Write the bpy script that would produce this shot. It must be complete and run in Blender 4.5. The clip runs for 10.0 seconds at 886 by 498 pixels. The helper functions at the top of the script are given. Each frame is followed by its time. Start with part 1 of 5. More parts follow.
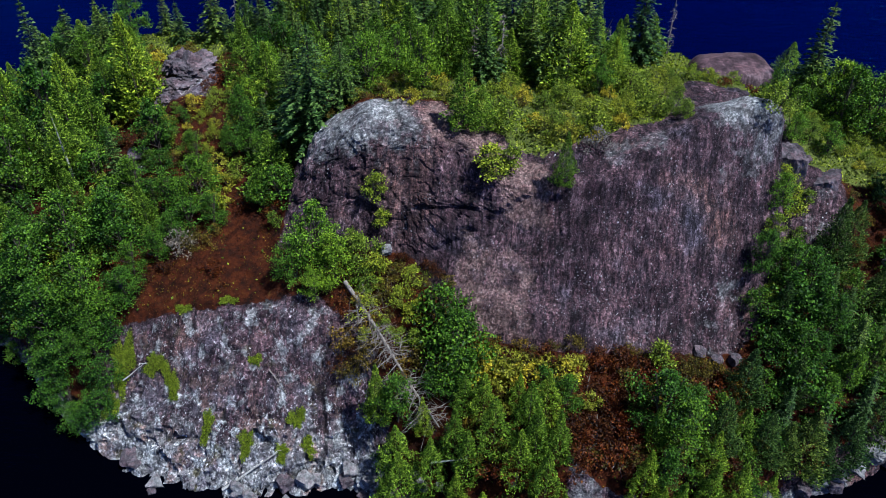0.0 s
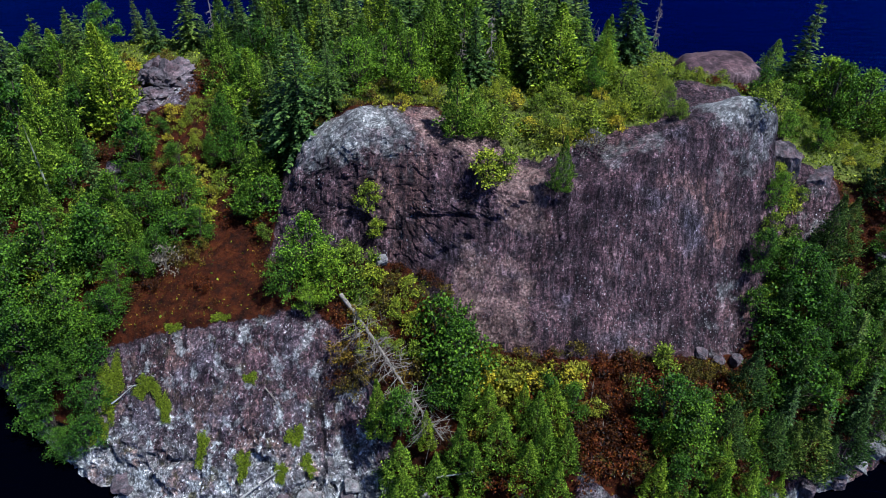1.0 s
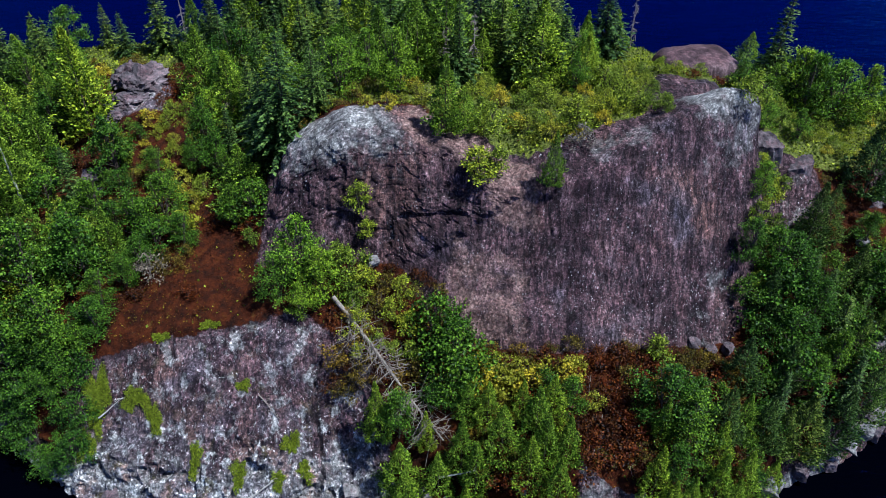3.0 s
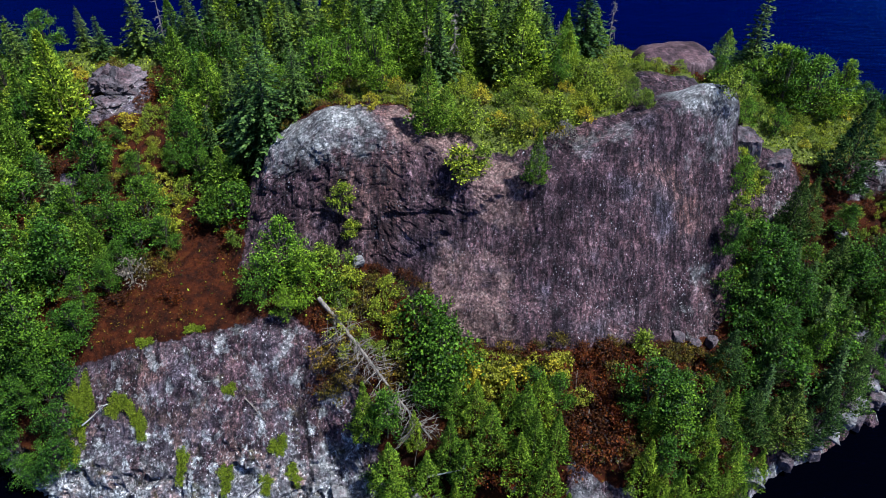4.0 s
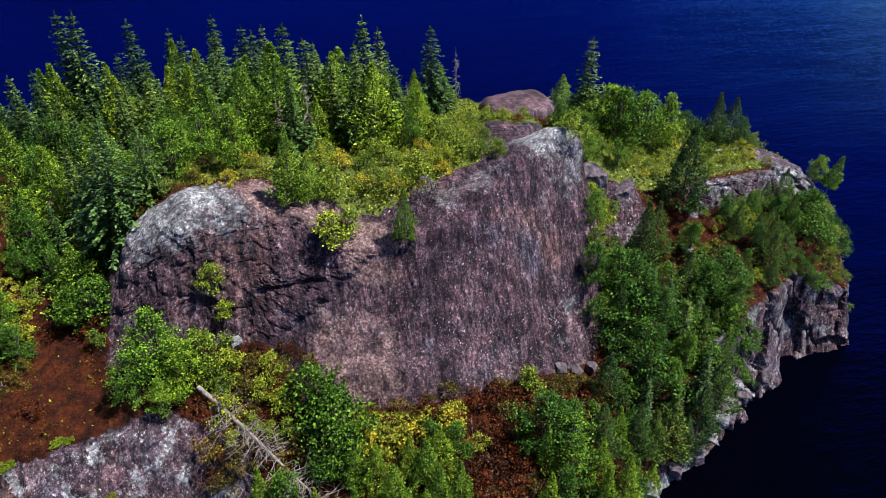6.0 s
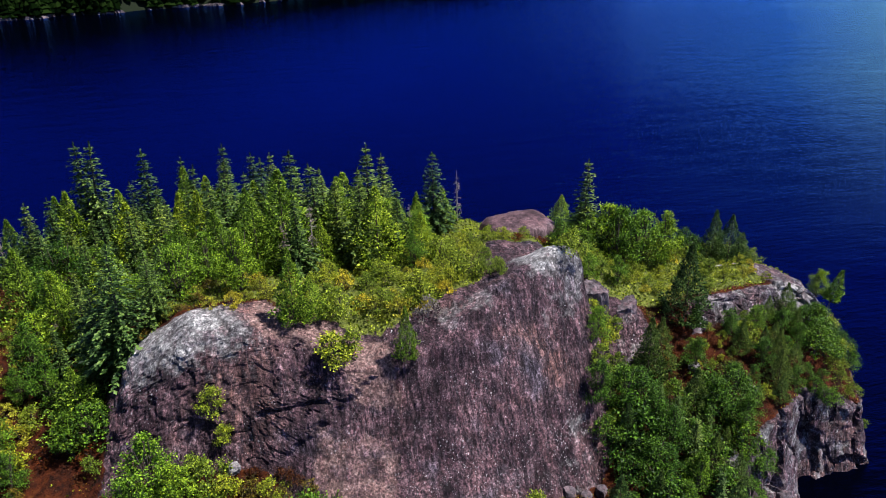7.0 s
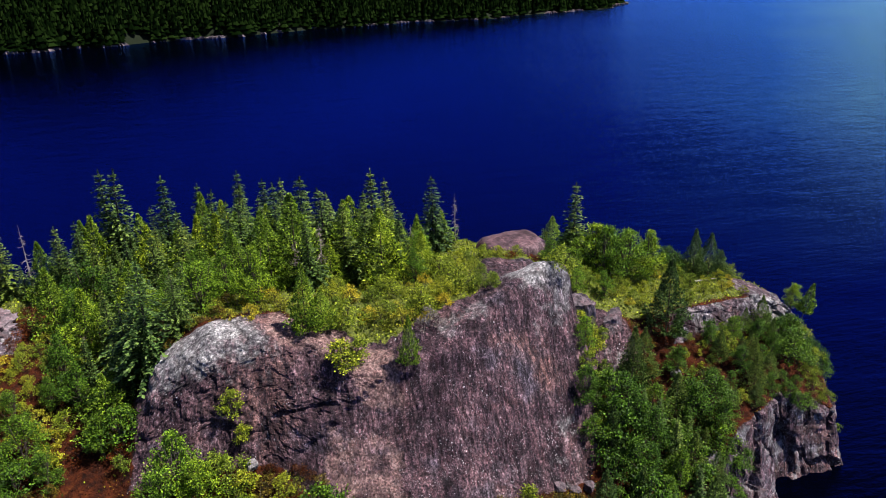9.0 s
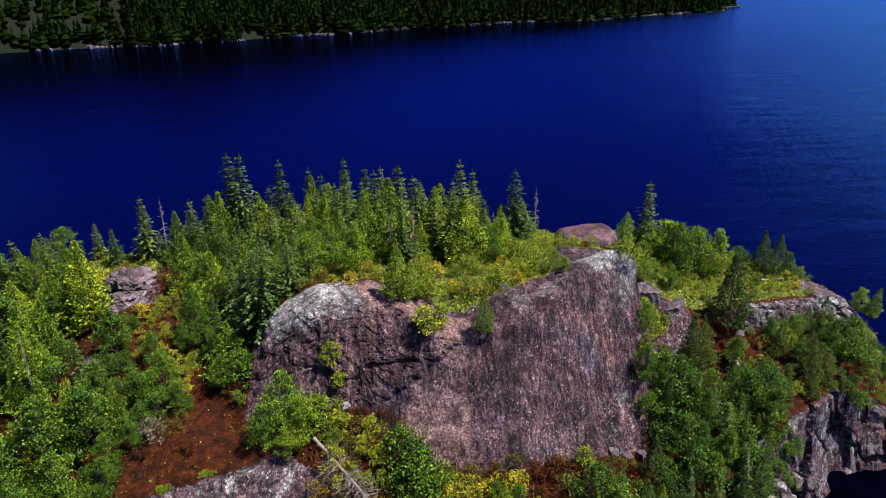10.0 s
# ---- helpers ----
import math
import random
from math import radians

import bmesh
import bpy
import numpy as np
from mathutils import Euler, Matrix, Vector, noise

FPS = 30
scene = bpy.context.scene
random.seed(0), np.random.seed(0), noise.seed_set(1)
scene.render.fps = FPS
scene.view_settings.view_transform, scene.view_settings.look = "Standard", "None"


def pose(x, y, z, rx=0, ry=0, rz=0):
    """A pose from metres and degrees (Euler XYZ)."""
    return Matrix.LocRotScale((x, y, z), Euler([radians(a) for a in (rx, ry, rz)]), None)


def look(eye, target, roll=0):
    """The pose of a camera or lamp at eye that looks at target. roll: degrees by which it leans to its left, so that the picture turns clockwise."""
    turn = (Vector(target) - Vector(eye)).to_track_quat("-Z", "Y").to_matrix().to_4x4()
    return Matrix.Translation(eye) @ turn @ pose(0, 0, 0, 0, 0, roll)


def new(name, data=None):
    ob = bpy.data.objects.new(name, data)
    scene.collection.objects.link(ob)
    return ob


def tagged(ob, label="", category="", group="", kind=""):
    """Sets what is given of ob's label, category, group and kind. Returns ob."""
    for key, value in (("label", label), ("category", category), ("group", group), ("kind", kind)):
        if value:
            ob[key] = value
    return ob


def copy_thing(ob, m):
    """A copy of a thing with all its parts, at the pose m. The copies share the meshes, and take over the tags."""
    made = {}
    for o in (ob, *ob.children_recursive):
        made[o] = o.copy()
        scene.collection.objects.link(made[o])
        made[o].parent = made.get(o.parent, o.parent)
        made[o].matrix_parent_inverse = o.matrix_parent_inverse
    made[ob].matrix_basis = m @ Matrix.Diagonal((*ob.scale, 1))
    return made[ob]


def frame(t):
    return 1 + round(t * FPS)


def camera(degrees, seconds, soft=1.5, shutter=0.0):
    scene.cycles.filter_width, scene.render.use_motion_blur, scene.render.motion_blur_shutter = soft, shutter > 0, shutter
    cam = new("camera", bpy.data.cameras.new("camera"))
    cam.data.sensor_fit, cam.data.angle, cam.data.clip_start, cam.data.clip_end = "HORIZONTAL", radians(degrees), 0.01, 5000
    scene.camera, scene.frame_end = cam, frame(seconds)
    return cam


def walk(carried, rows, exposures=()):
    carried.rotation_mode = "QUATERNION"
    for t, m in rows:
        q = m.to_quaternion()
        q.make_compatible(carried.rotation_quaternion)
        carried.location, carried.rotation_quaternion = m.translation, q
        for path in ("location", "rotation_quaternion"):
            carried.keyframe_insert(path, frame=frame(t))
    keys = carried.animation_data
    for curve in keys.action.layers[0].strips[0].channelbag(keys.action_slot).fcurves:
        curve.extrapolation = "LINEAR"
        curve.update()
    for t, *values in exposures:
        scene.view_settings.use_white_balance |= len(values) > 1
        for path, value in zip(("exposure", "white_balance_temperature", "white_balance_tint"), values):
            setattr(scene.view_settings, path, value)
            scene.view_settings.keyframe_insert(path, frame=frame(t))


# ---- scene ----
cam = camera(63.6, 10.0, 0.55)
PATH = [
    (0, (-0.428, 0.144, 35.292), (-4.270, 47.661, -1.143), -0.06),
    (0.5, (-1.172, 0.635, 35.272), (-4.037, 48.202, -1.185), -0.05),
    (1, (-1.920, 1.025, 35.246), (-3.342, 48.619, -1.261), 0.01),
    (1.5, (-2.473, 1.196, 35.153), (-3.137, 48.821, -1.335), 0.09),
    (2, (-2.983, 1.218, 35.070), (-3.543, 48.867, -1.388), 0.23),
    (2.5, (-3.228, 1.228, 35.081), (-3.738, 48.846, -1.419), 0.25),
    (2.7, (-3.290, 1.189, 35.030), (-3.107, 48.848, -1.421), 0.27),
    (3.8, (-3.540, 1.034, 34.825), (-0.576, 48.753, -1.426), 0.38),
    (4, (-3.540, 1.034, 34.825), (-0.576, 48.753, -1.426), 0.38),
    (4.5, (-3.490, 0.973, 34.764), (0.312, 48.714, -1.378), 0.17),
    (5, (-3.657, 1.001, 34.820), (8.609, 47.226, -1.413), -0.17),
    (5.2, (-3.711, 1.194, 34.960), (9.433, 47.042, -1.443), 0.05),
    (6.5, (-3.501, 0.732, 35.231), (10.632, 51.944, 7.344), -0.98),
    (7, (-3.430, 0.710, 35.411), (11.194, 53.801, 11.588), -1.30),
    (7.5, (-3.473, 0.560, 35.700), (11.390, 54.437, 13.872), -1.53),
    (8, (-3.727, -0.081, 36.155), (11.198, 53.819, 14.430), -1.53),
    (8.5, (-4.005, -1.232, 36.211), (10.919, 52.673, 14.497), -1.65),
    (9, (-4.465, -3.068, 36.270), (10.504, 50.827, 14.561), -1.63),
    (9.5, (-4.779, -5.651, 36.720), (9.233, 48.498, 15.006), -1.55),
    (10, (-5.074, -9.074, 37.262), (2.457, 46.401, 15.680), -1.28),
]
walk(cam, [(t, look(eye, target, roll)) for t, eye, target, roll in PATH], [(0, 0.74, 5300, 8), (2.5, 0.86, 5350, 8), (4.5, 1.03, 5500, 8), (6.5, 1.24, 6050, 14), (10, 1.24, 6450, 18)])


# ---------------------------------------------------------------- light
SUN_HIGH, SUN_SIDE = 62.0, 110.0                       # degrees above the horizon, and from +y towards +x
world = bpy.data.worlds.new("sky")
scene.world = world
world.use_nodes = True
wn, wl = world.node_tree.nodes, world.node_tree.links
sky = wn.new("ShaderNodeTexSky")
sky.sky_type, sky.sun_disc = "NISHITA", False
sky.sun_elevation, sky.sun_rotation = radians(SUN_HIGH), radians(SUN_SIDE)
sky.air_density, sky.dust_density, sky.ozone_density = 1.0, 0.6, 1.6
deep = wn.new("ShaderNodeMix")
deep.data_type, deep.blend_type = "RGBA", "MULTIPLY"
deep.inputs[0].default_value = 1.0
deep.inputs[7].default_value = (0.96, 1.0, 1.22, 1)
wl.new(sky.outputs[0], deep.inputs[6])
wl.new(deep.outputs[2], wn["Background"].inputs[0])
wn["Background"].inputs[1].default_value = 0.044
sun = new("sun", bpy.data.lights.new("sun", "SUN"))
sun.data.energy, sun.data.angle, sun.data.color = 5.0, radians(2.5), (1.0, 0.95, 0.86)
a, b = radians(SUN_HIGH), radians(SUN_SIDE)
sun.matrix_world = look((0, 0, 80), (-80 * math.sin(b) * math.cos(a), -80 * math.cos(b) * math.cos(a), 80 - 80 * math.sin(a)))


# ---------------------------------------------------------------- materials
def material(name):
    m = bpy.data.materials.new(name)
    m.use_nodes = True
    return m, m.node_tree.nodes, m.node_tree.links, m.node_tree.nodes["Principled BSDF"]


def noise_node(n, l, scale, detail=4, rough=0.55, stretch=None, kind="fac"):
    co = n.new("ShaderNodeTexCoord")
    out = co.outputs["Object"]
    if stretch:
        mp = n.new("ShaderNodeMapping")
        mp.inputs["Scale"].default_value = stretch
        l.new(out, mp.inputs[0])
        out = mp.outputs[0]
    t = n.new("ShaderNodeTexNoise")
    t.inputs["Scale"].default_value, t.inputs["Detail"].default_value, t.inputs["Roughness"].default_value = scale, detail, rough
    l.new(out, t.inputs["Vector"])
    return t.outputs["Fac"]


def ramp(n, l, fac, stops):
    r = n.new("ShaderNodeValToRGB")
    e = r.color_ramp.elements
    while len(e) < len(stops):
        e.new(0.5)
    for el, (p, c) in zip(e, stops):
        el.position = p
        el.color = (*c, 1) if len(c) == 3 else c
    l.new(fac, r.inputs[0])
    return r.outputs[0]


def mix(n, l, fac, a, b, kind="MIX"):
    m = n.new("ShaderNodeMix")
    m.data_type, m.blend_type = "RGBA", kind
    for value, slot in ((fac, 0), (a, 6), (b, 7)):
        if hasattr(value, "links"):
            l.new(value, m.inputs[slot])
        else:
            m.inputs[slot].default_value = value if slot == 0 or len(value) == 4 else (*value, 1)
    return m.outputs[2]


def number(n, l, op, a, b=0.0):
    m = n.new("ShaderNodeMath")
    m.operation = op
    for value, slot in ((a, 0), (b, 1)):
        if hasattr(value, "links"):
            l.new(value, m.inputs[slot])
        else:
            m.inputs[slot].default_value = value
    return m.outputs[0]


def bump(n, l, height, strength, distance, shader):
    b = n.new("ShaderNodeBump")
    b.inputs["Strength"].default_value, b.inputs["Distance"].default_value = strength, distance
    l.new(height, b.inputs["Height"])
    l.new(b.outputs[0], shader.inputs["Normal"])


W = (1, 1, 1)
K0 = (0, 0, 0)


def voronoi_node(n, l, scale, stretch=(1, 1, 1)):
    co, mp, v = n.new("ShaderNodeTexCoord"), n.new("ShaderNodeMapping"), n.new("ShaderNodeTexVoronoi")
    mp.inputs["Scale"].default_value = stretch
    v.inputs["Scale"].default_value = scale
    l.new(co.outputs["Object"], mp.inputs[0])
    l.new(mp.outputs[0], v.inputs["Vector"])
    return v.outputs["Distance"]


def grains(n, l, scale, stops, stretch=(1, 1, 1)):
    """A tone of its own for each small angular grain."""
    co, mp, v = n.new("ShaderNodeTexCoord"), n.new("ShaderNodeMapping"), n.new("ShaderNodeTexVoronoi")
    mp.inputs["Scale"].default_value = stretch
    v.inputs["Scale"].default_value = scale
    l.new(co.outputs["Object"], mp.inputs[0])
    l.new(mp.outputs[0], v.inputs["Vector"])
    one = n.new("ShaderNodeSeparateColor")
    l.new(v.outputs["Color"], one.inputs[0])
    return ramp(n, l, one.outputs[0], stops)


def weather(n, l, base):
    """Pits and crusts a hand's width across."""
    pit = ramp(n, l, noise_node(n, l, 8.0, 8, 0.8), [(0.37, (0.26, 0.25, 0.26)), (0.5, (1, 1, 1)), (0.64, (2.2, 2.12, 2.16))])
    return mix(n, l, 0.85, base, pit, "MULTIPLY")


def granite(n, l, lichen, deep=1.0):
    """Colour and relief of dark violet granite with water streaks, rusty patches and pale lichen flecks."""
    tone = lambda c: tuple(deep * v for v in c)
    base = ramp(n, l, noise_node(n, l, 1.3, 10, 0.75), [(0.34, tone((0.026, 0.014, 0.017))), (0.5, tone((0.078, 0.046, 0.052))), (0.66, tone((0.158, 0.106, 0.116)))])
    warm = ramp(n, l, noise_node(n, l, 0.16, 3), [(0.52, K0), (0.66, W)])
    base = mix(n, l, number(n, l, "MULTIPLY", warm, 0.65), base, tone((0.125, 0.070, 0.056)))
    cool = ramp(n, l, noise_node(n, l, 0.33, 5, 0.6), [(0.55, K0), (0.70, W)])
    base = mix(n, l, number(n, l, "MULTIPLY", cool, 0.6), base, tone((0.115, 0.118, 0.150)))
    streak = ramp(n, l, noise_node(n, l, 1.0, 8, 0.74, (3.6, 1.6, 0.085)), [(0.45, W), (0.54, K0)])
    base = mix(n, l, number(n, l, "MULTIPLY", streak, 0.85), base, tone((0.016, 0.012, 0.016)))
    band = ramp(n, l, noise_node(n, l, 1.0, 5, 0.6, (0.75, 0.5, 0.035)), [(0.40, (0.45, 0.42, 0.46)), (0.52, (1, 1, 1)), (0.66, (1.35, 1.28, 1.22))])
    base = mix(n, l, 1.0, base, band, "MULTIPLY")
    line = ramp(n, l, noise_node(n, l, 1.0, 9, 0.8, (7.0, 2.0, 0.16)), [(0.36, (0.34, 0.31, 0.34)), (0.46, (0.95, 0.95, 0.95)), (0.66, (1.45, 1.38, 1.42))])
    base = mix(n, l, 1.0, base, line, "MULTIPLY")
    base = weather(n, l, base)
    where = ramp(n, l, noise_node(n, l, 0.5, 5, 0.65), [(0.52, K0), (0.68, W)])
    dots = ramp(n, l, voronoi_node(n, l, 4.2, (1, 1, 0.8)), [(0.16, W), (0.25, K0)])
    fine = ramp(n, l, voronoi_node(n, l, 8.0), [(0.10, W), (0.20, K0)])
    broken = ramp(n, l, noise_node(n, l, 3.1, 6, 0.8), [(0.50, K0), (0.58, W)])
    dots = number(n, l, "MAXIMUM", number(n, l, "MULTIPLY", dots, where), number(n, l, "MULTIPLY", fine, broken))
    base = mix(n, l, number(n, l, "MULTIPLY", dots, lichen), base, tone((0.36, 0.34, 0.36)))
    grain = noise_node(n, l, 13, 5, 0.8)
    base = mix(n, l, 0.7, base, ramp(n, l, grain, [(0.36, (0.35, 0.35, 0.35)), (0.5, (0.95, 0.95, 0.95)), (0.66, (2.0, 2.0, 2.0))]), "MULTIPLY")
    return base, grain


def ground_material():
    m, n, l, s = material("island_ground")
    rock, grain = granite(n, l, 0.85, 0.92)
    pale_at = n.new("ShaderNodeAttribute")
    pale_at.attribute_name = "pale"
    pale = ramp(n, l, number(n, l, "ADD", pale_at.outputs["Fac"], number(n, l, "MULTIPLY", number(n, l, "SUBTRACT", noise_node(n, l, 0.9, 7, 0.72), 0.5), 1.3)), [(0.34, K0), (0.74, W)])
    lightrock = ramp(n, l, noise_node(n, l, 2.2, 7, 0.7), [(0.36, (0.12, 0.12, 0.124)), (0.5, (0.25, 0.258, 0.25)), (0.66, (0.42, 0.43, 0.41))])
    rock = mix(n, l, number(n, l, "MULTIPLY", pale, 0.72), rock, weather(n, l, lightrock))
    rust_at = n.new("ShaderNodeAttribute")
    rust_at.attribute_name = "rust"
    rust = ramp(n, l, number(n, l, "ADD", rust_at.outputs["Fac"], number(n, l, "MULTIPLY", number(n, l, "SUBTRACT", noise_node(n, l, 1.4, 6, 0.7), 0.5), 0.9)), [(0.42, K0), (0.62, W)])
    pinkish = ramp(n, l, noise_node(n, l, 3.0, 8, 0.75), [(0.36, (0.075, 0.040, 0.036)), (0.52, (0.165, 0.105, 0.092)), (0.68, (0.25, 0.185, 0.165))])
    rock = mix(n, l, number(n, l, "MULTIPLY", rust, 0.75), rock, weather(n, l, pinkish))
    fleck_at = n.new("ShaderNodeAttribute")
    fleck_at.attribute_name = "fleck"
    drift = ramp(n, l, noise_node(n, l, 0.8, 5, 0.7, (1.6, 1, 0.5)), [(0.42, K0), (0.58, W)])
    spot = number(n, l, "MULTIPLY", ramp(n, l, voronoi_node(n, l, 6.5, (1, 1, 0.75)), [(0.15, W), (0.22, K0)]), drift)
    rock = mix(n, l, number(n, l, "MULTIPLY", spot, fleck_at.outputs["Fac"]), rock, (0.38, 0.36, 0.37))
    spread_at = n.new("ShaderNodeAttribute")
    spread_at.attribute_name = "mottle"
    for scale, low, high, strong, colour in ((0.45, 0.50, 0.60, 0.8, (0.110, 0.096, 0.112)), (0.55, 0.55, 0.64, 0.8, (0.20, 0.125, 0.100)), (0.9, 0.54, 0.60, 0.9, (0.33, 0.345, 0.335)), (1.1, 0.57, 0.62, 0.9, (0.022, 0.017, 0.026)), (0.7, 0.58, 0.63, 0.8, (0.055, 0.048, 0.016)),
                                             (2.2, 0.60, 0.64, 0.9, (0.40, 0.40, 0.39)), (5.0, 0.60, 0.64, 0.95, (0.56, 0.55, 0.55)), (4.2, 0.60, 0.64, 0.9, (0.012, 0.010, 0.013))):
        crust = ramp(n, l, noise_node(n, l, scale, 8, 0.7, (1.0 + 0.13 * scale, 1, 0.8)), [(low, K0), (high, W)])
        rock = mix(n, l, number(n, l, "MULTIPLY", number(n, l, "MULTIPLY", crust, spread_at.outputs["Fac"]), strong), rock, weather(n, l, colour))
    for scale, share, low, high in ((2.6, 0.55, 0.5, 1.5), (7.0, 0.7, 0.42, 1.8)):
        piece = grains(n, l, scale, [(0.15, (low, low, 1.06 * low)), (0.55, (0.95, 0.95, 0.95)), (0.95, (high, high, high))], (1, 1, 0.8))
        rock = mix(n, l, number(n, l, "MULTIPLY", number(n, l, "ADD", number(n, l, "MULTIPLY", spread_at.outputs["Fac"], 0.8), 0.2 if scale > 5 else 0.0), share), rock, mix(n, l, 1.0, rock, piece, "MULTIPLY"))
    speck = grains(n, l, 9.0, [(0.2, (0.55, 0.55, 0.58)), (0.6, W), (0.97, (1.9, 1.85, 1.85))], (1, 1, 0.6))
    rock = mix(n, l, 0.7, rock, mix(n, l, 1.0, rock, speck, "MULTIPLY"))
    crack_at = n.new("ShaderNodeAttribute")
    crack_at.attribute_name = "crack"
    rock = mix(n, l, number(n, l, "MULTIPLY", crack_at.outputs["Fac"], 0.75), rock, (0.010, 0.008, 0.009))
    soil_at = n.new("ShaderNodeAttribute")
    soil_at.attribute_name = "soil"
    edge = number(n, l, "ADD", soil_at.outputs["Fac"], number(n, l, "MULTIPLY", number(n, l, "SUBTRACT", noise_node(n, l, 1.6, 6, 0.7), 0.5), 1.1))
    earth = ramp(n, l, edge, [(0.46, K0), (0.54, W)])
    heath = ramp(n, l, noise_node(n, l, 1.3, 8, 0.72), [(0.34, (0.006, 0.002, 0.001)), (0.48, (0.030, 0.006, 0.0012)), (0.6, (0.060, 0.013, 0.0025)), (0.76, (0.08, 0.050, 0.009))])
    green_at = n.new("ShaderNodeAttribute")
    green_at.attribute_name = "green"
    moss = ramp(n, l, noise_node(n, l, 2.6, 8, 0.75), [(0.35, (0.02, 0.028, 0.008)), (0.55, (0.10, 0.12, 0.02)), (0.7, (0.19, 0.19, 0.035))])
    turf = ramp(n, l, number(n, l, "ADD", green_at.outputs["Fac"], number(n, l, "MULTIPLY", number(n, l, "SUBTRACT", noise_node(n, l, 0.7, 6, 0.7), 0.5), 1.2)), [(0.4, K0), (0.6, W)])
    cover = mix(n, l, turf, heath, moss)
    l.new(mix(n, l, earth, rock, cover), s.inputs["Base Color"])
    s.inputs["Roughness"].default_value = 0.85
    s.inputs["Specular IOR Level"].default_value = 0.12
    tuft = noise_node(n, l, 9, 6, 0.8)
    height = number(n, l, "ADD", number(n, l, "MULTIPLY", grain, 0.4), number(n, l, "ADD", number(n, l, "MULTIPLY", tuft, 0.7), noise_node(n, l, 2.4, 8, 0.7)))
    bump(n, l, height, 0.9, 0.14, s)
    return m


def stone_material(name, tint, lichen=0.5):
    m, n, l, s = material(name)
    rock, grain = granite(n, l, lichen)
    coat = mix(n, l, 1.0, ramp(n, l, noise_node(n, l, 2.3, 9, 0.75), [(0.36, (0.3, 0.3, 0.3)), (0.5, (1, 1, 1)), (0.66, (1.9, 1.9, 1.9))]), tint, "MULTIPLY")
    l.new(mix(n, l, 0.4, rock, coat), s.inputs["Base Color"])
    s.inputs["Roughness"].default_value = 0.85
    s.inputs["Specular IOR Level"].default_value = 0.12
    bump(n, l, number(n, l, "ADD", grain, noise_node(n, l, 2.4, 8, 0.7)), 0.7, 0.12, s)
    return m


def leaf_material(name, dark, mid, light, dry=None, gloss=0.2):
    m, n, l, s = material(name)
    geo = n.new("ShaderNodeNewGeometry")
    each = n.new("ShaderNodeObjectInfo")
    c = ramp(n, l, geo.outputs["Random Per Island"], [(0.05, dark), (0.5, mid), (0.95, light)])
    tone = ramp(n, l, each.outputs["Random"], [(0.0, (0.55, 0.66, 0.8)), (0.5, (0.95, 0.97, 1)), (1.0, (1.4, 1.2, 0.9))])
    c = mix(n, l, 1.0, c, tone, "MULTIPLY")
    if dry:
        c = mix(n, l, ramp(n, l, noise_node(n, l, 1.6, 3), [(0.52, K0), (0.68, W)]), c, dry)
    l.new(c, s.inputs["Base Color"])
    s.inputs["Roughness"].default_value = 0.55
    s.inputs["Specular IOR Level"].default_value = gloss
    thin = n.new("ShaderNodeBsdfTranslucent")
    l.new(c, thin.inputs["Color"])
    both = n.new("ShaderNodeMixShader")
    both.inputs[0].default_value = 0.27
    l.new(s.outputs[0], both.inputs[1])
    l.new(thin.outputs[0], both.inputs[2])
    l.new(both.outputs[0], n["Material Output"].inputs[0])
    return m


def bark_material(name, dark, light):
    m, n, l, s = material(name)
    l.new(ramp(n, l, noise_node(n, l, 6, 6, 0.7, (1, 1, 0.3)), [(0.35, dark), (0.65, light)]), s.inputs["Base Color"])
    s.inputs["Roughness"].default_value = 0.9
    s.inputs["Specular IOR Level"].default_value = 0.1
    bump(n, l, noise_node(n, l, 20, 4, 0.7, (1, 1, 0.2)), 0.6, 0.02, s)
    return m


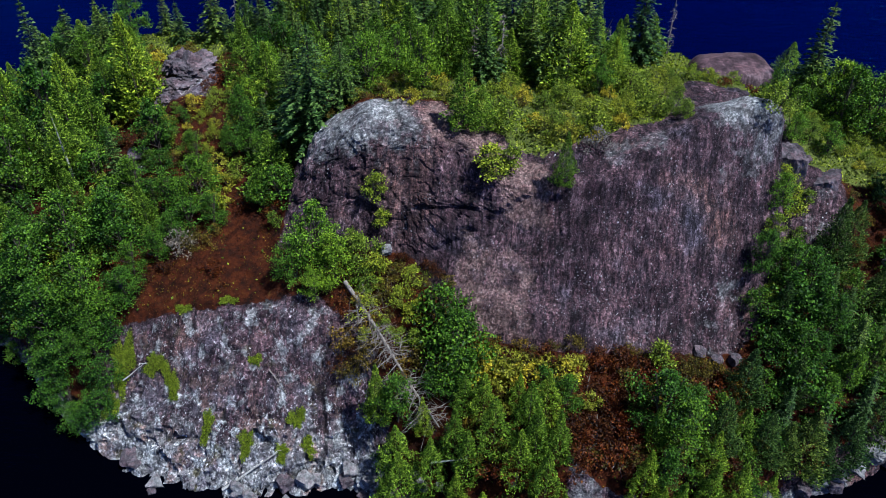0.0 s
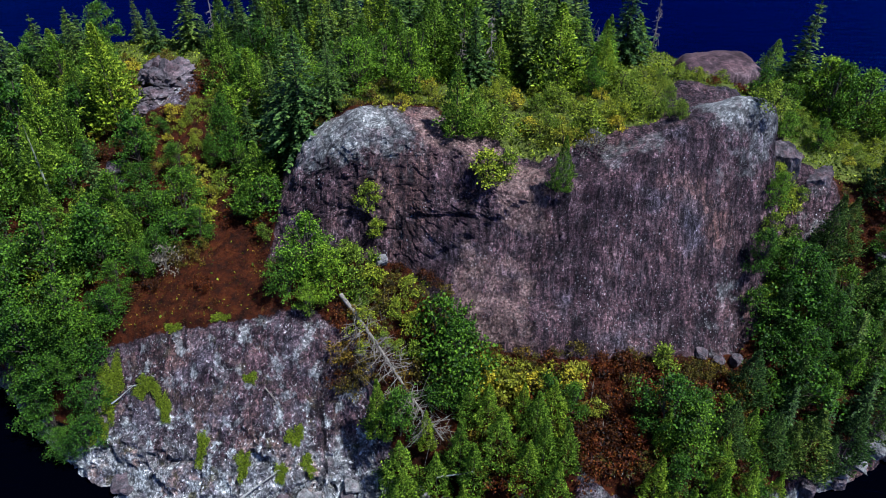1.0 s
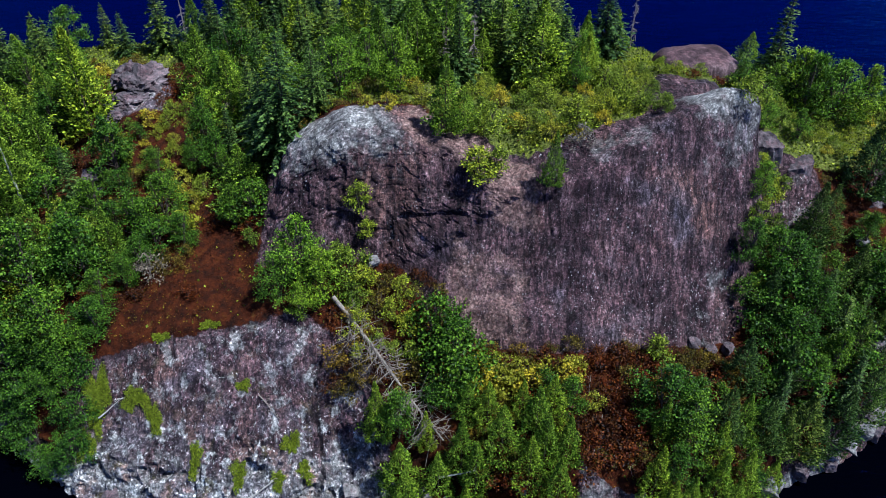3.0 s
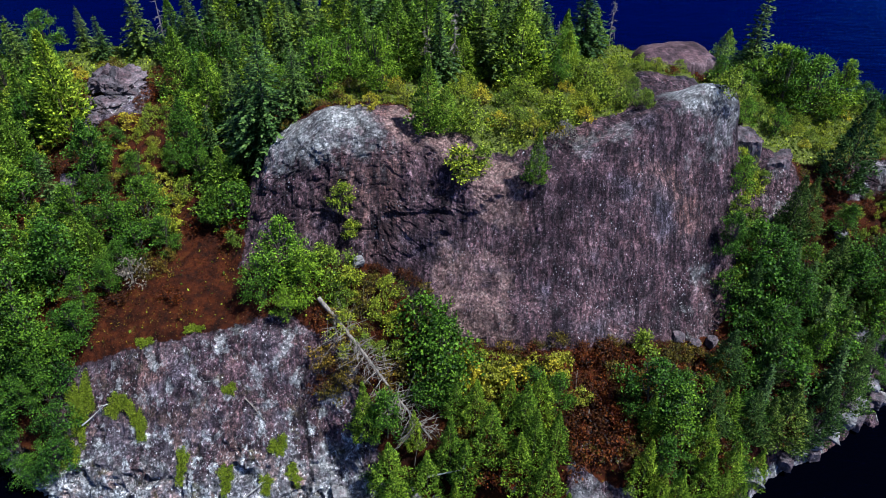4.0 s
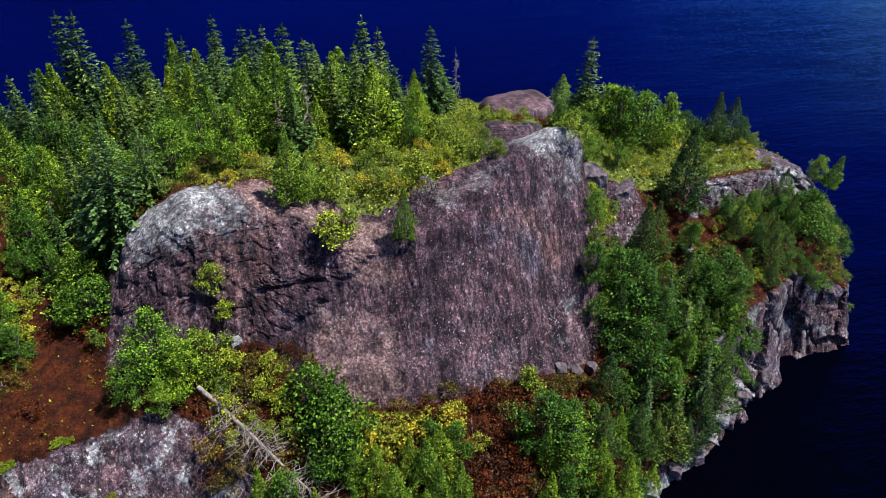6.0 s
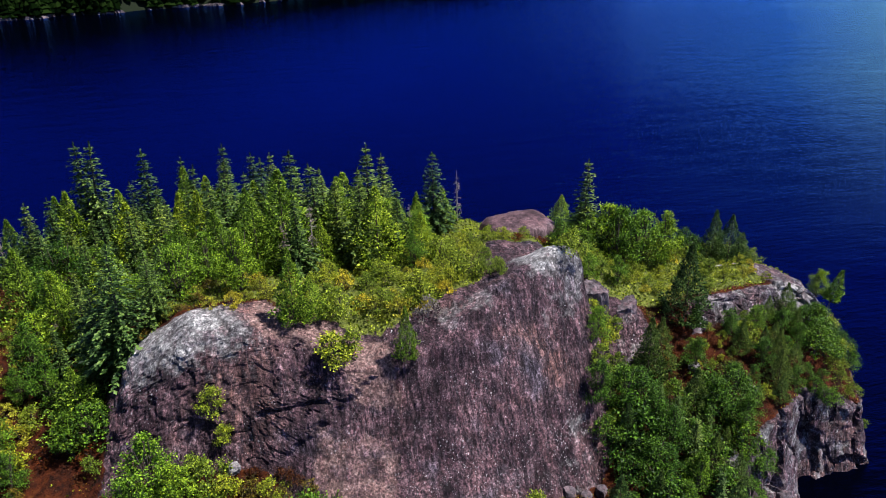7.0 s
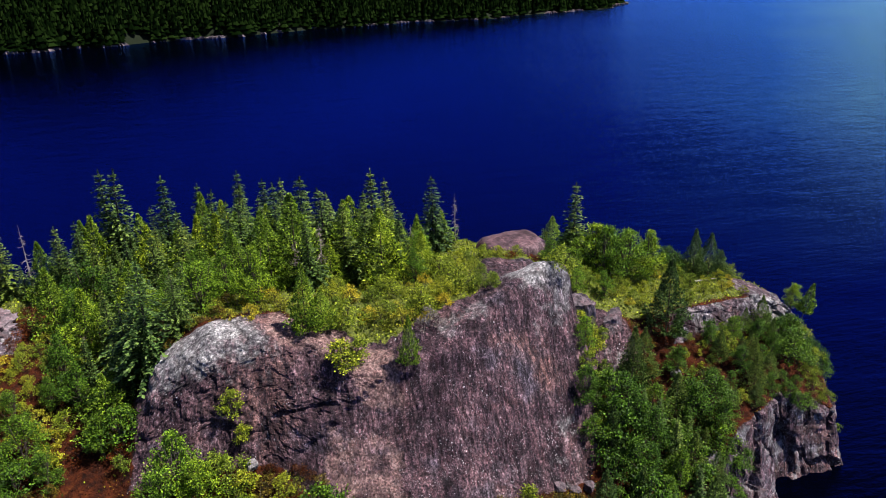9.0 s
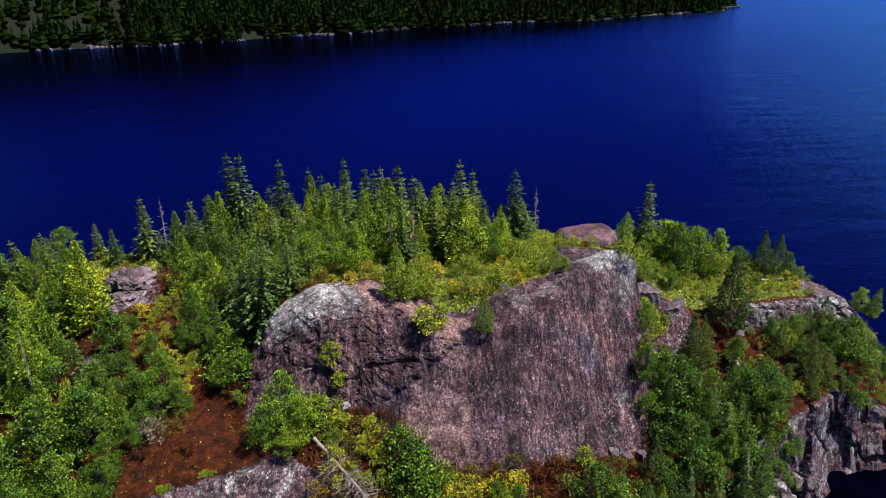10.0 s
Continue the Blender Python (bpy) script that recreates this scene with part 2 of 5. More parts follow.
def water_material():
    """Dark, deep water: calm in the lee to the west, ruffled by wind out to the east; glare and sky blue are painted
    into its gloss colour.
    """
    m, n, l, s = material("lake_water")
    s.inputs["Base Color"].default_value = (0.0002, 0.0003, 0.0012, 1)
    s.inputs["Roughness"].default_value = 0.6
    s.inputs["Specular IOR Level"].default_value = 0.0
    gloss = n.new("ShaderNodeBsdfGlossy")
    place, part_xyz = n.new("ShaderNodeTexCoord"), n.new("ShaderNodeSeparateXYZ")
    l.new(place.outputs["Object"], part_xyz.inputs[0])
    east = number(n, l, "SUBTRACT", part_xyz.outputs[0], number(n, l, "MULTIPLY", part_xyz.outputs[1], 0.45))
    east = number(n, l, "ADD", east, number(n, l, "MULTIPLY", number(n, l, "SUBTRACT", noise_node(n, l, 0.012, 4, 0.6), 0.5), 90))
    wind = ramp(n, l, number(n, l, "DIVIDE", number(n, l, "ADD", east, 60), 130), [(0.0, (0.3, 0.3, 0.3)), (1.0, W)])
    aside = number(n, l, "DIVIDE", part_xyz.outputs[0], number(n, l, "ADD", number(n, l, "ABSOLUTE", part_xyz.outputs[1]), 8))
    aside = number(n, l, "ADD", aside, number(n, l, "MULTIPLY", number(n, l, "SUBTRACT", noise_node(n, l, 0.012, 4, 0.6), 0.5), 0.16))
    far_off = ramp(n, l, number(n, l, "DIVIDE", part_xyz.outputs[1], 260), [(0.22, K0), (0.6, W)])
    # masks of the painted glare, far east and far west; the western one also ruffles
    east_glare = number(n, l, "MULTIPLY", ramp(n, l, aside, [(0.5, K0), (0.85, W)]), far_off)
    west_wind_glare = number(n, l, "MULTIPLY", ramp(n, l, number(n, l, "MULTIPLY", aside, -1.0), [(0.42, K0), (0.72, W)]), number(n, l, "MULTIPLY", far_off, 0.9))
    wind = number(n, l, "MAXIMUM", wind, west_wind_glare)
    l.new(number(n, l, "ADD", number(n, l, "MULTIPLY", wind, 0.16), 0.03), gloss.inputs["Roughness"])
    waves = number(n, l, "ADD", noise_node(n, l, 1.1, 5, 0.62, (0.4, 1.2, 1)), number(n, l, "MULTIPLY", noise_node(n, l, 0.14, 3, 0.5, (0.5, 1.1, 1)), 2.5))
    bump(n, l, number(n, l, "MULTIPLY", waves, wind), 0.75, 0.3, s)
    l.new(s.inputs["Normal"].links[0].from_socket, gloss.inputs["Normal"])
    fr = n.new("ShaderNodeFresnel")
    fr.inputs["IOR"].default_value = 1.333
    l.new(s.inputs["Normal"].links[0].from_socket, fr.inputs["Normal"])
    # blue of the mirrored sky painted into the gloss, near black where seen steeply
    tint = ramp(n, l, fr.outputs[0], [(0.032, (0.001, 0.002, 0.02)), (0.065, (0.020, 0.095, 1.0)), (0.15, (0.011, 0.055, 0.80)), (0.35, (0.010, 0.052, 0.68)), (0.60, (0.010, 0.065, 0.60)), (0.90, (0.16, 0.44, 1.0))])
    # painted glare: the gloss colour is lightened towards the far west and far east
    tint = mix(n, l, west_wind_glare, tint, (0.05, 0.24, 1.0))
    tint = mix(n, l, east_glare, tint, (0.11, 0.40, 1.0))
    # painted glare once more, palest at the eastern edge
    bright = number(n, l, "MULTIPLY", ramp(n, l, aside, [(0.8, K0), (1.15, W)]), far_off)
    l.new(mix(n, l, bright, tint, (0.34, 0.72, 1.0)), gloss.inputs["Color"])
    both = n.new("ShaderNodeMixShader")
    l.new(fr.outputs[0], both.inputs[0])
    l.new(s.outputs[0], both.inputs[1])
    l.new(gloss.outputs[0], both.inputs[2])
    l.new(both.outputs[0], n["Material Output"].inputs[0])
    return m


MAT = {
    "ground": ground_material(),
    "granite": stone_material("weathered_granite", (0.12, 0.11, 0.12), 0.9),
    "pale": stone_material("pale_granite", (0.34, 0.345, 0.34), 0.5),
    "cap": stone_material("violet_granite", (0.075, 0.045, 0.05), 0.3),
    "water": water_material(),
    "spruce": leaf_material("spruce_needles", (0.00566, 0.016, 0.0032), (0.046, 0.092, 0.014), (0.163, 0.237, 0.0425)),
    "blue": leaf_material("blue_spruce_needles", (0.006, 0.016, 0.003), (0.036, 0.082, 0.016), (0.13, 0.21, 0.045)),
    "cedar": leaf_material("cedar_foliage", (0.011, 0.0272, 0.0024), (0.0994, 0.18, 0.01), (0.411, 0.562, 0.0375)),
    "birch": leaf_material("birch_leaves", (0.013, 0.034, 0.002), (0.085, 0.17, 0.007), (0.23, 0.38, 0.018)),
    "shrub": leaf_material("shrub_leaves", (0.0194, 0.0336, 0.0024), (0.131, 0.185, 0.01), (0.339, 0.413, 0.025)),
    "alder": leaf_material("alder_leaves", (0.006, 0.02, 0.0015), (0.038, 0.095, 0.005), (0.12, 0.235, 0.013)),
    "yellow": leaf_material("yellow_leaves", (0.06, 0.06, 0.004), (0.24, 0.23, 0.012), (0.46, 0.43, 0.03)),
    "rust": leaf_material("rusty_leaves", (0.010, 0.002, 0.0005), (0.060, 0.011, 0.0015), (0.14, 0.045, 0.005)),
    "olive": leaf_material("olive_leaves", (0.016, 0.011, 0.001), (0.075, 0.052, 0.005), (0.20, 0.15, 0.012)),
    "dry": leaf_material("dry_twigs", (0.06, 0.055, 0.05), (0.13, 0.12, 0.11), (0.24, 0.22, 0.20)),
    "moss": leaf_material("moss_tufts", (0.03, 0.045, 0.003), (0.115, 0.155, 0.006), (0.25, 0.31, 0.015)),
    "bark": bark_material("spruce_bark", (0.03, 0.022, 0.018), (0.10, 0.08, 0.065)),
    "dead": bark_material("bleached_wood", (0.09, 0.075, 0.065), (0.25, 0.21, 0.18)),
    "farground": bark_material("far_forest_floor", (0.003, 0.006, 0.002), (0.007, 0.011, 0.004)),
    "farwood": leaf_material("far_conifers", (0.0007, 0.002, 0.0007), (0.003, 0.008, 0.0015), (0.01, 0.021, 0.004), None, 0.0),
    "white": bark_material("white_bark", (0.2, 0.19, 0.17), (0.46, 0.44, 0.40)),
}


# ---------------------------------------------------------------- helpers for meshes
def quick(name, verts, quads, mat, smooth=False):
    """A mesh of four-cornered faces from arrays."""
    verts, quads = np.asarray(verts, np.float32), np.asarray(quads, np.int32)
    me = bpy.data.meshes.new(name)
    me.vertices.add(len(verts))
    me.vertices.foreach_set("co", verts.ravel())
    me.loops.add(quads.size)
    me.loops.foreach_set("vertex_index", quads.ravel())
    me.polygons.add(len(quads))
    me.polygons.foreach_set("loop_start", np.arange(0, quads.size, 4, dtype=np.int32))
    me.polygons.foreach_set("use_smooth", np.full(len(quads), smooth))
    me.materials.append(mat)
    me.update(calc_edges=True)
    me.validate()
    return me


def part(name, me, parent, label=""):
    ob = new(name, me)
    ob.parent = parent
    return tagged(ob, label)


def tubes(runs, sides=6):
    """Verts and quads of tapered tubes; each run is a list of (point, radius)."""
    verts, quads = [], []
    for run in runs:
        base = len(verts)
        for i, (p, r) in enumerate(run):
            p = np.asarray(p, float)
            q = np.asarray(run[min(i + 1, len(run) - 1)][0], float) - np.asarray(run[max(i - 1, 0)][0], float)
            q /= max(np.linalg.norm(q), 1e-6)
            u = np.cross(q, (0.31, 0.94, 0.12))
            u /= max(np.linalg.norm(u), 1e-6)
            w = np.cross(q, u)
            for k in range(sides):
                t = 2 * math.pi * k / sides
                verts.append(p + r * (u * math.cos(t) + w * math.sin(t)))
        for i in range(len(run) - 1):
            for k in range(sides):
                k2 = (k + 1) % sides
                quads.append((base + i * sides + k, base + i * sides + k2, base + (i + 1) * sides + k2, base + (i + 1) * sides + k))
    return np.array(verts), np.array(quads)


def sprays(rng, at, way, size, wide=0.45, fold=0.25, flat=0.0):
    """Leaf-shaped, folded pieces: a kite from each place along its way; flat turns their faces to the sky."""
    n = len(at)
    way = way / np.maximum(np.linalg.norm(way, axis=1, keepdims=True), 1e-6)
    side = np.cross(way, rng.normal(size=(n, 3)) * (1 - flat) + np.array([0, 0, flat]))
    side /= np.maximum(np.linalg.norm(side, axis=1, keepdims=True), 1e-6)
    up = np.cross(side, way)
    size = size[:, None]
    b = at + way * size * 0.55 + side * size * wide + up * size * fold * 0.5
    c = at + way * size
    d = at + way * size * 0.5 - side * size * wide + up * size * fold * 0.5
    return np.stack([at, b, c, d], 1).reshape(-1, 3), np.arange(4 * n).reshape(-1, 4)

# ---------------------------------------------------------------- the island's form
# stations along x and the run of its shore, bench, cliff foot, cliff top, plateau, rear crest and rear shore
STATION = [-46, -40, -34, -28, -23, -18.5, -14, -11.5, -8, -5, -2, -0.3, 1.2, 2.7, 4.2, 5.8, 6.8, 8, 9.2, 10.2, 11.7, 13.6, 15.1, 15.7, 16.3, 16.9, 18.3, 18.9, 20.1, 20.8, 22.5, 24.2, 25.6, 28.5, 31, 33.5, 36, 37.2, 38.8, 42]
SHORE_Y = [44, 38, 33, 29, 25, 22.7, 22.3, 22.8, 23.9, 22.4, 21, 20.6, 20.29, 20.17, 20.06, 20.08, 20.18, 20.3, 20.46, 20.76, 21.21, 21.89, 23.5, 23.9, 24.2, 24.5, 25.1, 25.3, 25.9, 26.2, 27.4, 28.3, 29, 30.6, 32.2, 32.3, 31.7, 33, 36, 42]
BENCH_Y = [46, 40, 34.5, 30.6, 28.6, 29, 29, 29.2, 29, 26.2, 24.6, 23.69, 22.98, 22.79, 22.6, 22.6, 22.73, 22.88, 23.07, 23.45, 24.01, 24.72, 25.26, 25.47, 25.67, 25.88, 26.36, 26.57, 27, 27.4, 28.8, 30.2, 31, 32, 33.6, 33.6, 32.9, 34.2, 36.8, 43]
BENCH_Z = [-1, 1.6, 2.6, 3.6, 5.2, 7.2, 8.3, 8.6, 7.6, 5.4, 5.2, 4.97, 4.79, 4.71, 4.64, 4.6, 4.6, 4.6, 4.58, 4.48, 4.33, 3.96, 3.36, 3.17, 3.06, 2.96, 2.72, 2.62, 2.8, 3, 3.8, 5.4, 6.8, 7.2, 6.9, 6.2, 4.6, 4, 1, -1]
FOOT_Y = [48, 43, 37, 34, 31.6, 32.6, 33.5, 33.4, 32.8, 32.4, 29.4, 29, 28.69, 28.61, 28.54, 28.58, 28.68, 28.8, 28.92, 29.02, 29.17, 29.56, 30.6, 31.8, 33.5, 34.6, 35, 35.2, 35.2, 35.4, 36, 37.2, 37.8, 38, 38, 38, 37.2, 36.8, 38, 44]
FOOT_Z = [-1, 3, 5.5, 6.8, 7.2, 8.4, 8.9, 9.6, 10, 10.2, 7.4, 7.06, 6.8, 6.8, 6.8, 6.78, 6.75, 6.72, 6.68, 6.55, 6.36, 6.22, 7.6, 8, 8.8, 9.6, 9.6, 9.6, 9.6, 9.6, 9.9, 10, 10.3, 10.1, 9.8, 9.3, 7.9, 6.6, 1.5, -1]
BROW_Y = [50, 46, 42, 40, 38, 37.5, 38.4, 37.5, 36.6, 35.9, 35.2, 33.9, 33.2, 33, 33.3, 34, 34.3, 34.5, 34.9, 35.4, 36.2, 37, 37.4, 37.5, 36.6, 37.8, 37.9, 37.4, 37.4, 37.2, 37.6, 38.4, 38.3, 38.5, 38.7, 39, 39.3, 39.4, 40, 46]
BROW_Z = [-1, 7.6, 8.8, 9.4, 9.6, 9.4, 10, 14.2, 16.6, 16.6, 15.9, 15, 14.2, 14.3, 14.9, 15.2, 15.9, 16.3, 16.7, 17.2, 17.7, 18.1, 17.6, 16.2, 11.8, 12.6, 12.8, 12.3, 12.3, 11.6, 11, 11.4, 12, 12, 11.7, 11.5, 10.6, 9.2, 3, -1]
PLAIN_Y = [52, 50, 49, 48, 48, 47, 45, 42, 41, 40.6, 40, 40, 40, 40, 40, 40, 40, 40, 40.05, 40.3, 40.67, 41.24, 41.5, 41.5, 41.5, 41.5, 41.6, 41.6, 41.8, 41.4, 41, 40.9, 40.9, 41, 41.4, 42, 41.4, 41, 42, 48]
PLAIN_Z = [-1, 9.4, 11.2, 11.6, 12.8, 12, 12, 14.4, 17, 17.1, 16.7, 16.4, 16.2, 16.2, 16.2, 16.16, 16.11, 16.05, 16.02, 16.12, 16.27, 16.06, 16, 15.6, 15, 14.9, 14.4, 14, 13.6, 13.2, 12.9, 12.7, 12.7, 12.6, 12.3, 11.9, 11.2, 10.2, 4.5, -1]
CREST_Y = [54, 58, 60, 59, 59, 60, 61, 61, 61, 60, 59, 58.43, 57.95, 57.58, 57.2, 56.8, 56.55, 56.25, 55.85, 55.1, 53.98, 52.76, 52.16, 51.94, 51.77, 51.6, 51.2, 51.03, 50.78, 50.64, 50.3, 50, 50, 50, 49.2, 48.2, 46.67, 45.89, 45, 50]
CREST_Z = [-1, 8.6, 11.4, 12.8, 12.8, 12.7, 12.7, 12.7, 12.9, 13.2, 13.4, 13.51, 13.61, 13.69, 13.76, 13.84, 13.89, 13.95, 14.01, 14.06, 14.13, 14.15, 14.03, 13.95, 13.82, 13.68, 13.36, 13.22, 13.02, 12.91, 12.64, 12.38, 12.27, 12.04, 11.52, 10.92, 9.07, 7.57, 2.5, -1]
REAR_Y = [56, 68, 70, 71, 72, 73, 73, 73, 73, 72, 71, 70.43, 69.95, 69.58, 69.2, 68.8, 68.55, 68.25, 67.8, 66.8, 65.3, 63.52, 62.32, 61.94, 61.77, 61.6, 61.2, 61.03, 60.78, 60.64, 60.3, 59.96, 59.68, 59.1, 57.8, 56.3, 53.33, 51.56, 48, 52]
RUNS = (8, 46, 44, 92, 34, 50, 16, 5)                 # rows of the sheet from one line to the next


def soften(a, width, axis):
    """Gaussian smoothing of an array along one axis, its ends kept."""
    n = max(1, int(3 * width))
    k = np.exp(-0.5 * (np.arange(-n, n + 1) / width) ** 2)
    k /= k.sum()
    pad = [(0, 0)] * a.ndim
    pad[axis] = (n, n)
    b = np.pad(a, pad, mode="edge")
    return np.apply_along_axis(lambda v: np.convolve(v, k, "valid"), axis, b)


def lattice(ix, iy, iz, seed):
    h = (ix * 374761393 + iy * 668265263 + iz * 2147483647 + seed * 974711) & 0xFFFFFFFF
    h = ((h ^ (h >> 13)) * 1274126177) & 0xFFFFFFFF
    h = ((h ^ (h >> 16)) * 2246822519) & 0xFFFFFFFF
    return ((h ^ (h >> 15)) & 0xFFFF) / 32767.5 - 1


def value_noise(p, seed=0):
    """Smooth noise from -1 to 1 at the rows of p."""
    q = np.floor(p).astype(np.int64)
    f = p - q
    f = f * f * f * (f * (f * 6 - 15) + 10)
    out = 0
    for dx in (0, 1):
        for dy in (0, 1):
            for dz in (0, 1):
                w = (f[..., 0] if dx else 1 - f[..., 0]) * (f[..., 1] if dy else 1 - f[..., 1]) * (f[..., 2] if dz else 1 - f[..., 2])
                out = out + w * lattice(q[..., 0] + dx, q[..., 1] + dy, q[..., 2] + dz, seed)
    return out


def fbm(p, seed=0, octaves=4, rough=0.5):
    total, a = 0, 1.0
    for k in range(octaves):
        total = total + a * value_noise(p * 2 ** k + 17.3 * k, seed + k)
        a *= rough
    return total


def cells(p, seed=0):
    """Blocks of a broken mass: each point's block value from -1 to 1, and its nearness to the joint between blocks."""
    q = np.floor(p).astype(np.int64)
    best = np.full(p.shape[:-1], 9.0)
    second = best.copy()
    value = np.zeros(p.shape[:-1])
    for dx in (-1, 0, 1):
        for dy in (-1, 0, 1):
            for dz in (-1, 0, 1):
                i, j, k = q[..., 0] + dx, q[..., 1] + dy, q[..., 2] + dz
                d = sum((c + 0.5 + 0.45 * lattice(i, j, k, seed + 100 * m) - p[..., m]) ** 2 for m, c in enumerate((i, j, k)))
                closer = d < best
                second = np.where(closer, best, np.minimum(second, d))
                value = np.where(closer, lattice(i, j, k, seed + 555), value)
                best = np.minimum(best, d)
    return value, np.sqrt(second) - np.sqrt(best)


def between(v, a, b, soft):
    """1 where v lies between a and b, falling off over soft."""
    return np.clip((v - a) / soft + 0.5, 0, 1) * np.clip((b - v) / soft + 0.5, 0, 1)


def island_sheet(step=0.13):
    """The island as a sheet of rows and columns: places, the run of each row (0 shore, 1 bench, 2 foot, 3 brow, 4 plain, 5 crest, 6 rear shore)."""
    xs = np.arange(-46, 42.01, step)
    def run(values):
        return soften(np.interp(xs, STATION, values), 0.35 / step, 0)
    lines = [(run(SHORE_Y) - 3, run([-2.6] * len(STATION))), (run(SHORE_Y), run([0] * len(STATION)) - 0.05), (run(BENCH_Y), run(BENCH_Z)), (run(FOOT_Y), run(FOOT_Z)),
             (run(BROW_Y), run(BROW_Z)), (run(PLAIN_Y), run(PLAIN_Z)), (run(CREST_Y), run(CREST_Z)), (run(REAR_Y), run([0] * len(STATION))), (run(REAR_Y) + 3, run([-2.6] * len(STATION)))]
    ys, zs, runs = [], [], []
    for k, n in enumerate(RUNS):
        for i in range(n + (k == len(RUNS) - 1)):
            f = i / n
            ys.append(lines[k][0] * (1 - f) + lines[k + 1][0] * f)
            zs.append(lines[k][1] * (1 - f) + lines[k + 1][1] * f)
            runs.append(k - 1 + f)
    ys, zs, runs = np.array(ys), np.array(zs), np.array(runs)
    round_y, round_z = soften(ys, 9, 0), soften(zs, 9, 0)
    fine_y, fine_z = soften(ys, 2.5, 0), soften(zs, 2.5, 0)
    x2 = np.broadcast_to(xs, ys.shape)
    r2 = np.broadcast_to(runs[:, None], ys.shape)
    dome = between(x2, -14, -3, 3) * between(r2, 2.3, 4.6, 0.5) + between(x2, -26, -7, 3) * between(r2, 0.1, 1.5, 0.3)
    dome = np.clip(dome, 0, 1)
    y = fine_y * (1 - dome) + round_y * dome
    z = fine_z * (1 - dome) + round_z * dome
    return np.stack([x2, y, z], -1), r2



# ---------------------------------------------------------------- the island
# cracks across the great face, as runs of x and height
CRACKS = [[(-9.8, 15.2), (-9.3, 13.9), (-8.5, 13.1), (-7.4, 11.6)], [(7.5, 12.8), (7.9, 11.5), (8.5, 9.7), (8.8, 7.6)], [(10.8, 14.2), (11.4, 15.6), (11.9, 16.6), (12.9, 17.0), (15.0, 16.4)],
          [(4.7, 13.4), (5.7, 12.6), (6.2, 11.6), (6.4, 9.8)], [(-2.9, 10.7), (-1.5, 11.5), (0.1, 12.1), (1.2, 13.4)], [(-0.7, 15.2), (-0.1, 14.4), (1.8, 14.1)], [(11.2, 14.0), (12.6, 13.7)],
          [(3.0, 14.2), (3.4, 12.5), (3.2, 10.6)], [(9.6, 15.2), (9.9, 13.2)], [(13.1, 16.4), (13.3, 14.2), (13.2, 12.4)], [(12.6, 17.2), (14.2, 15.6), (15.2, 13.8)], [(29.2, 9.6), (30.0, 10.6), (30.4, 11.8)], [(33.0, 9.0), (33.6, 10.4), (34.6, 11.2)]]


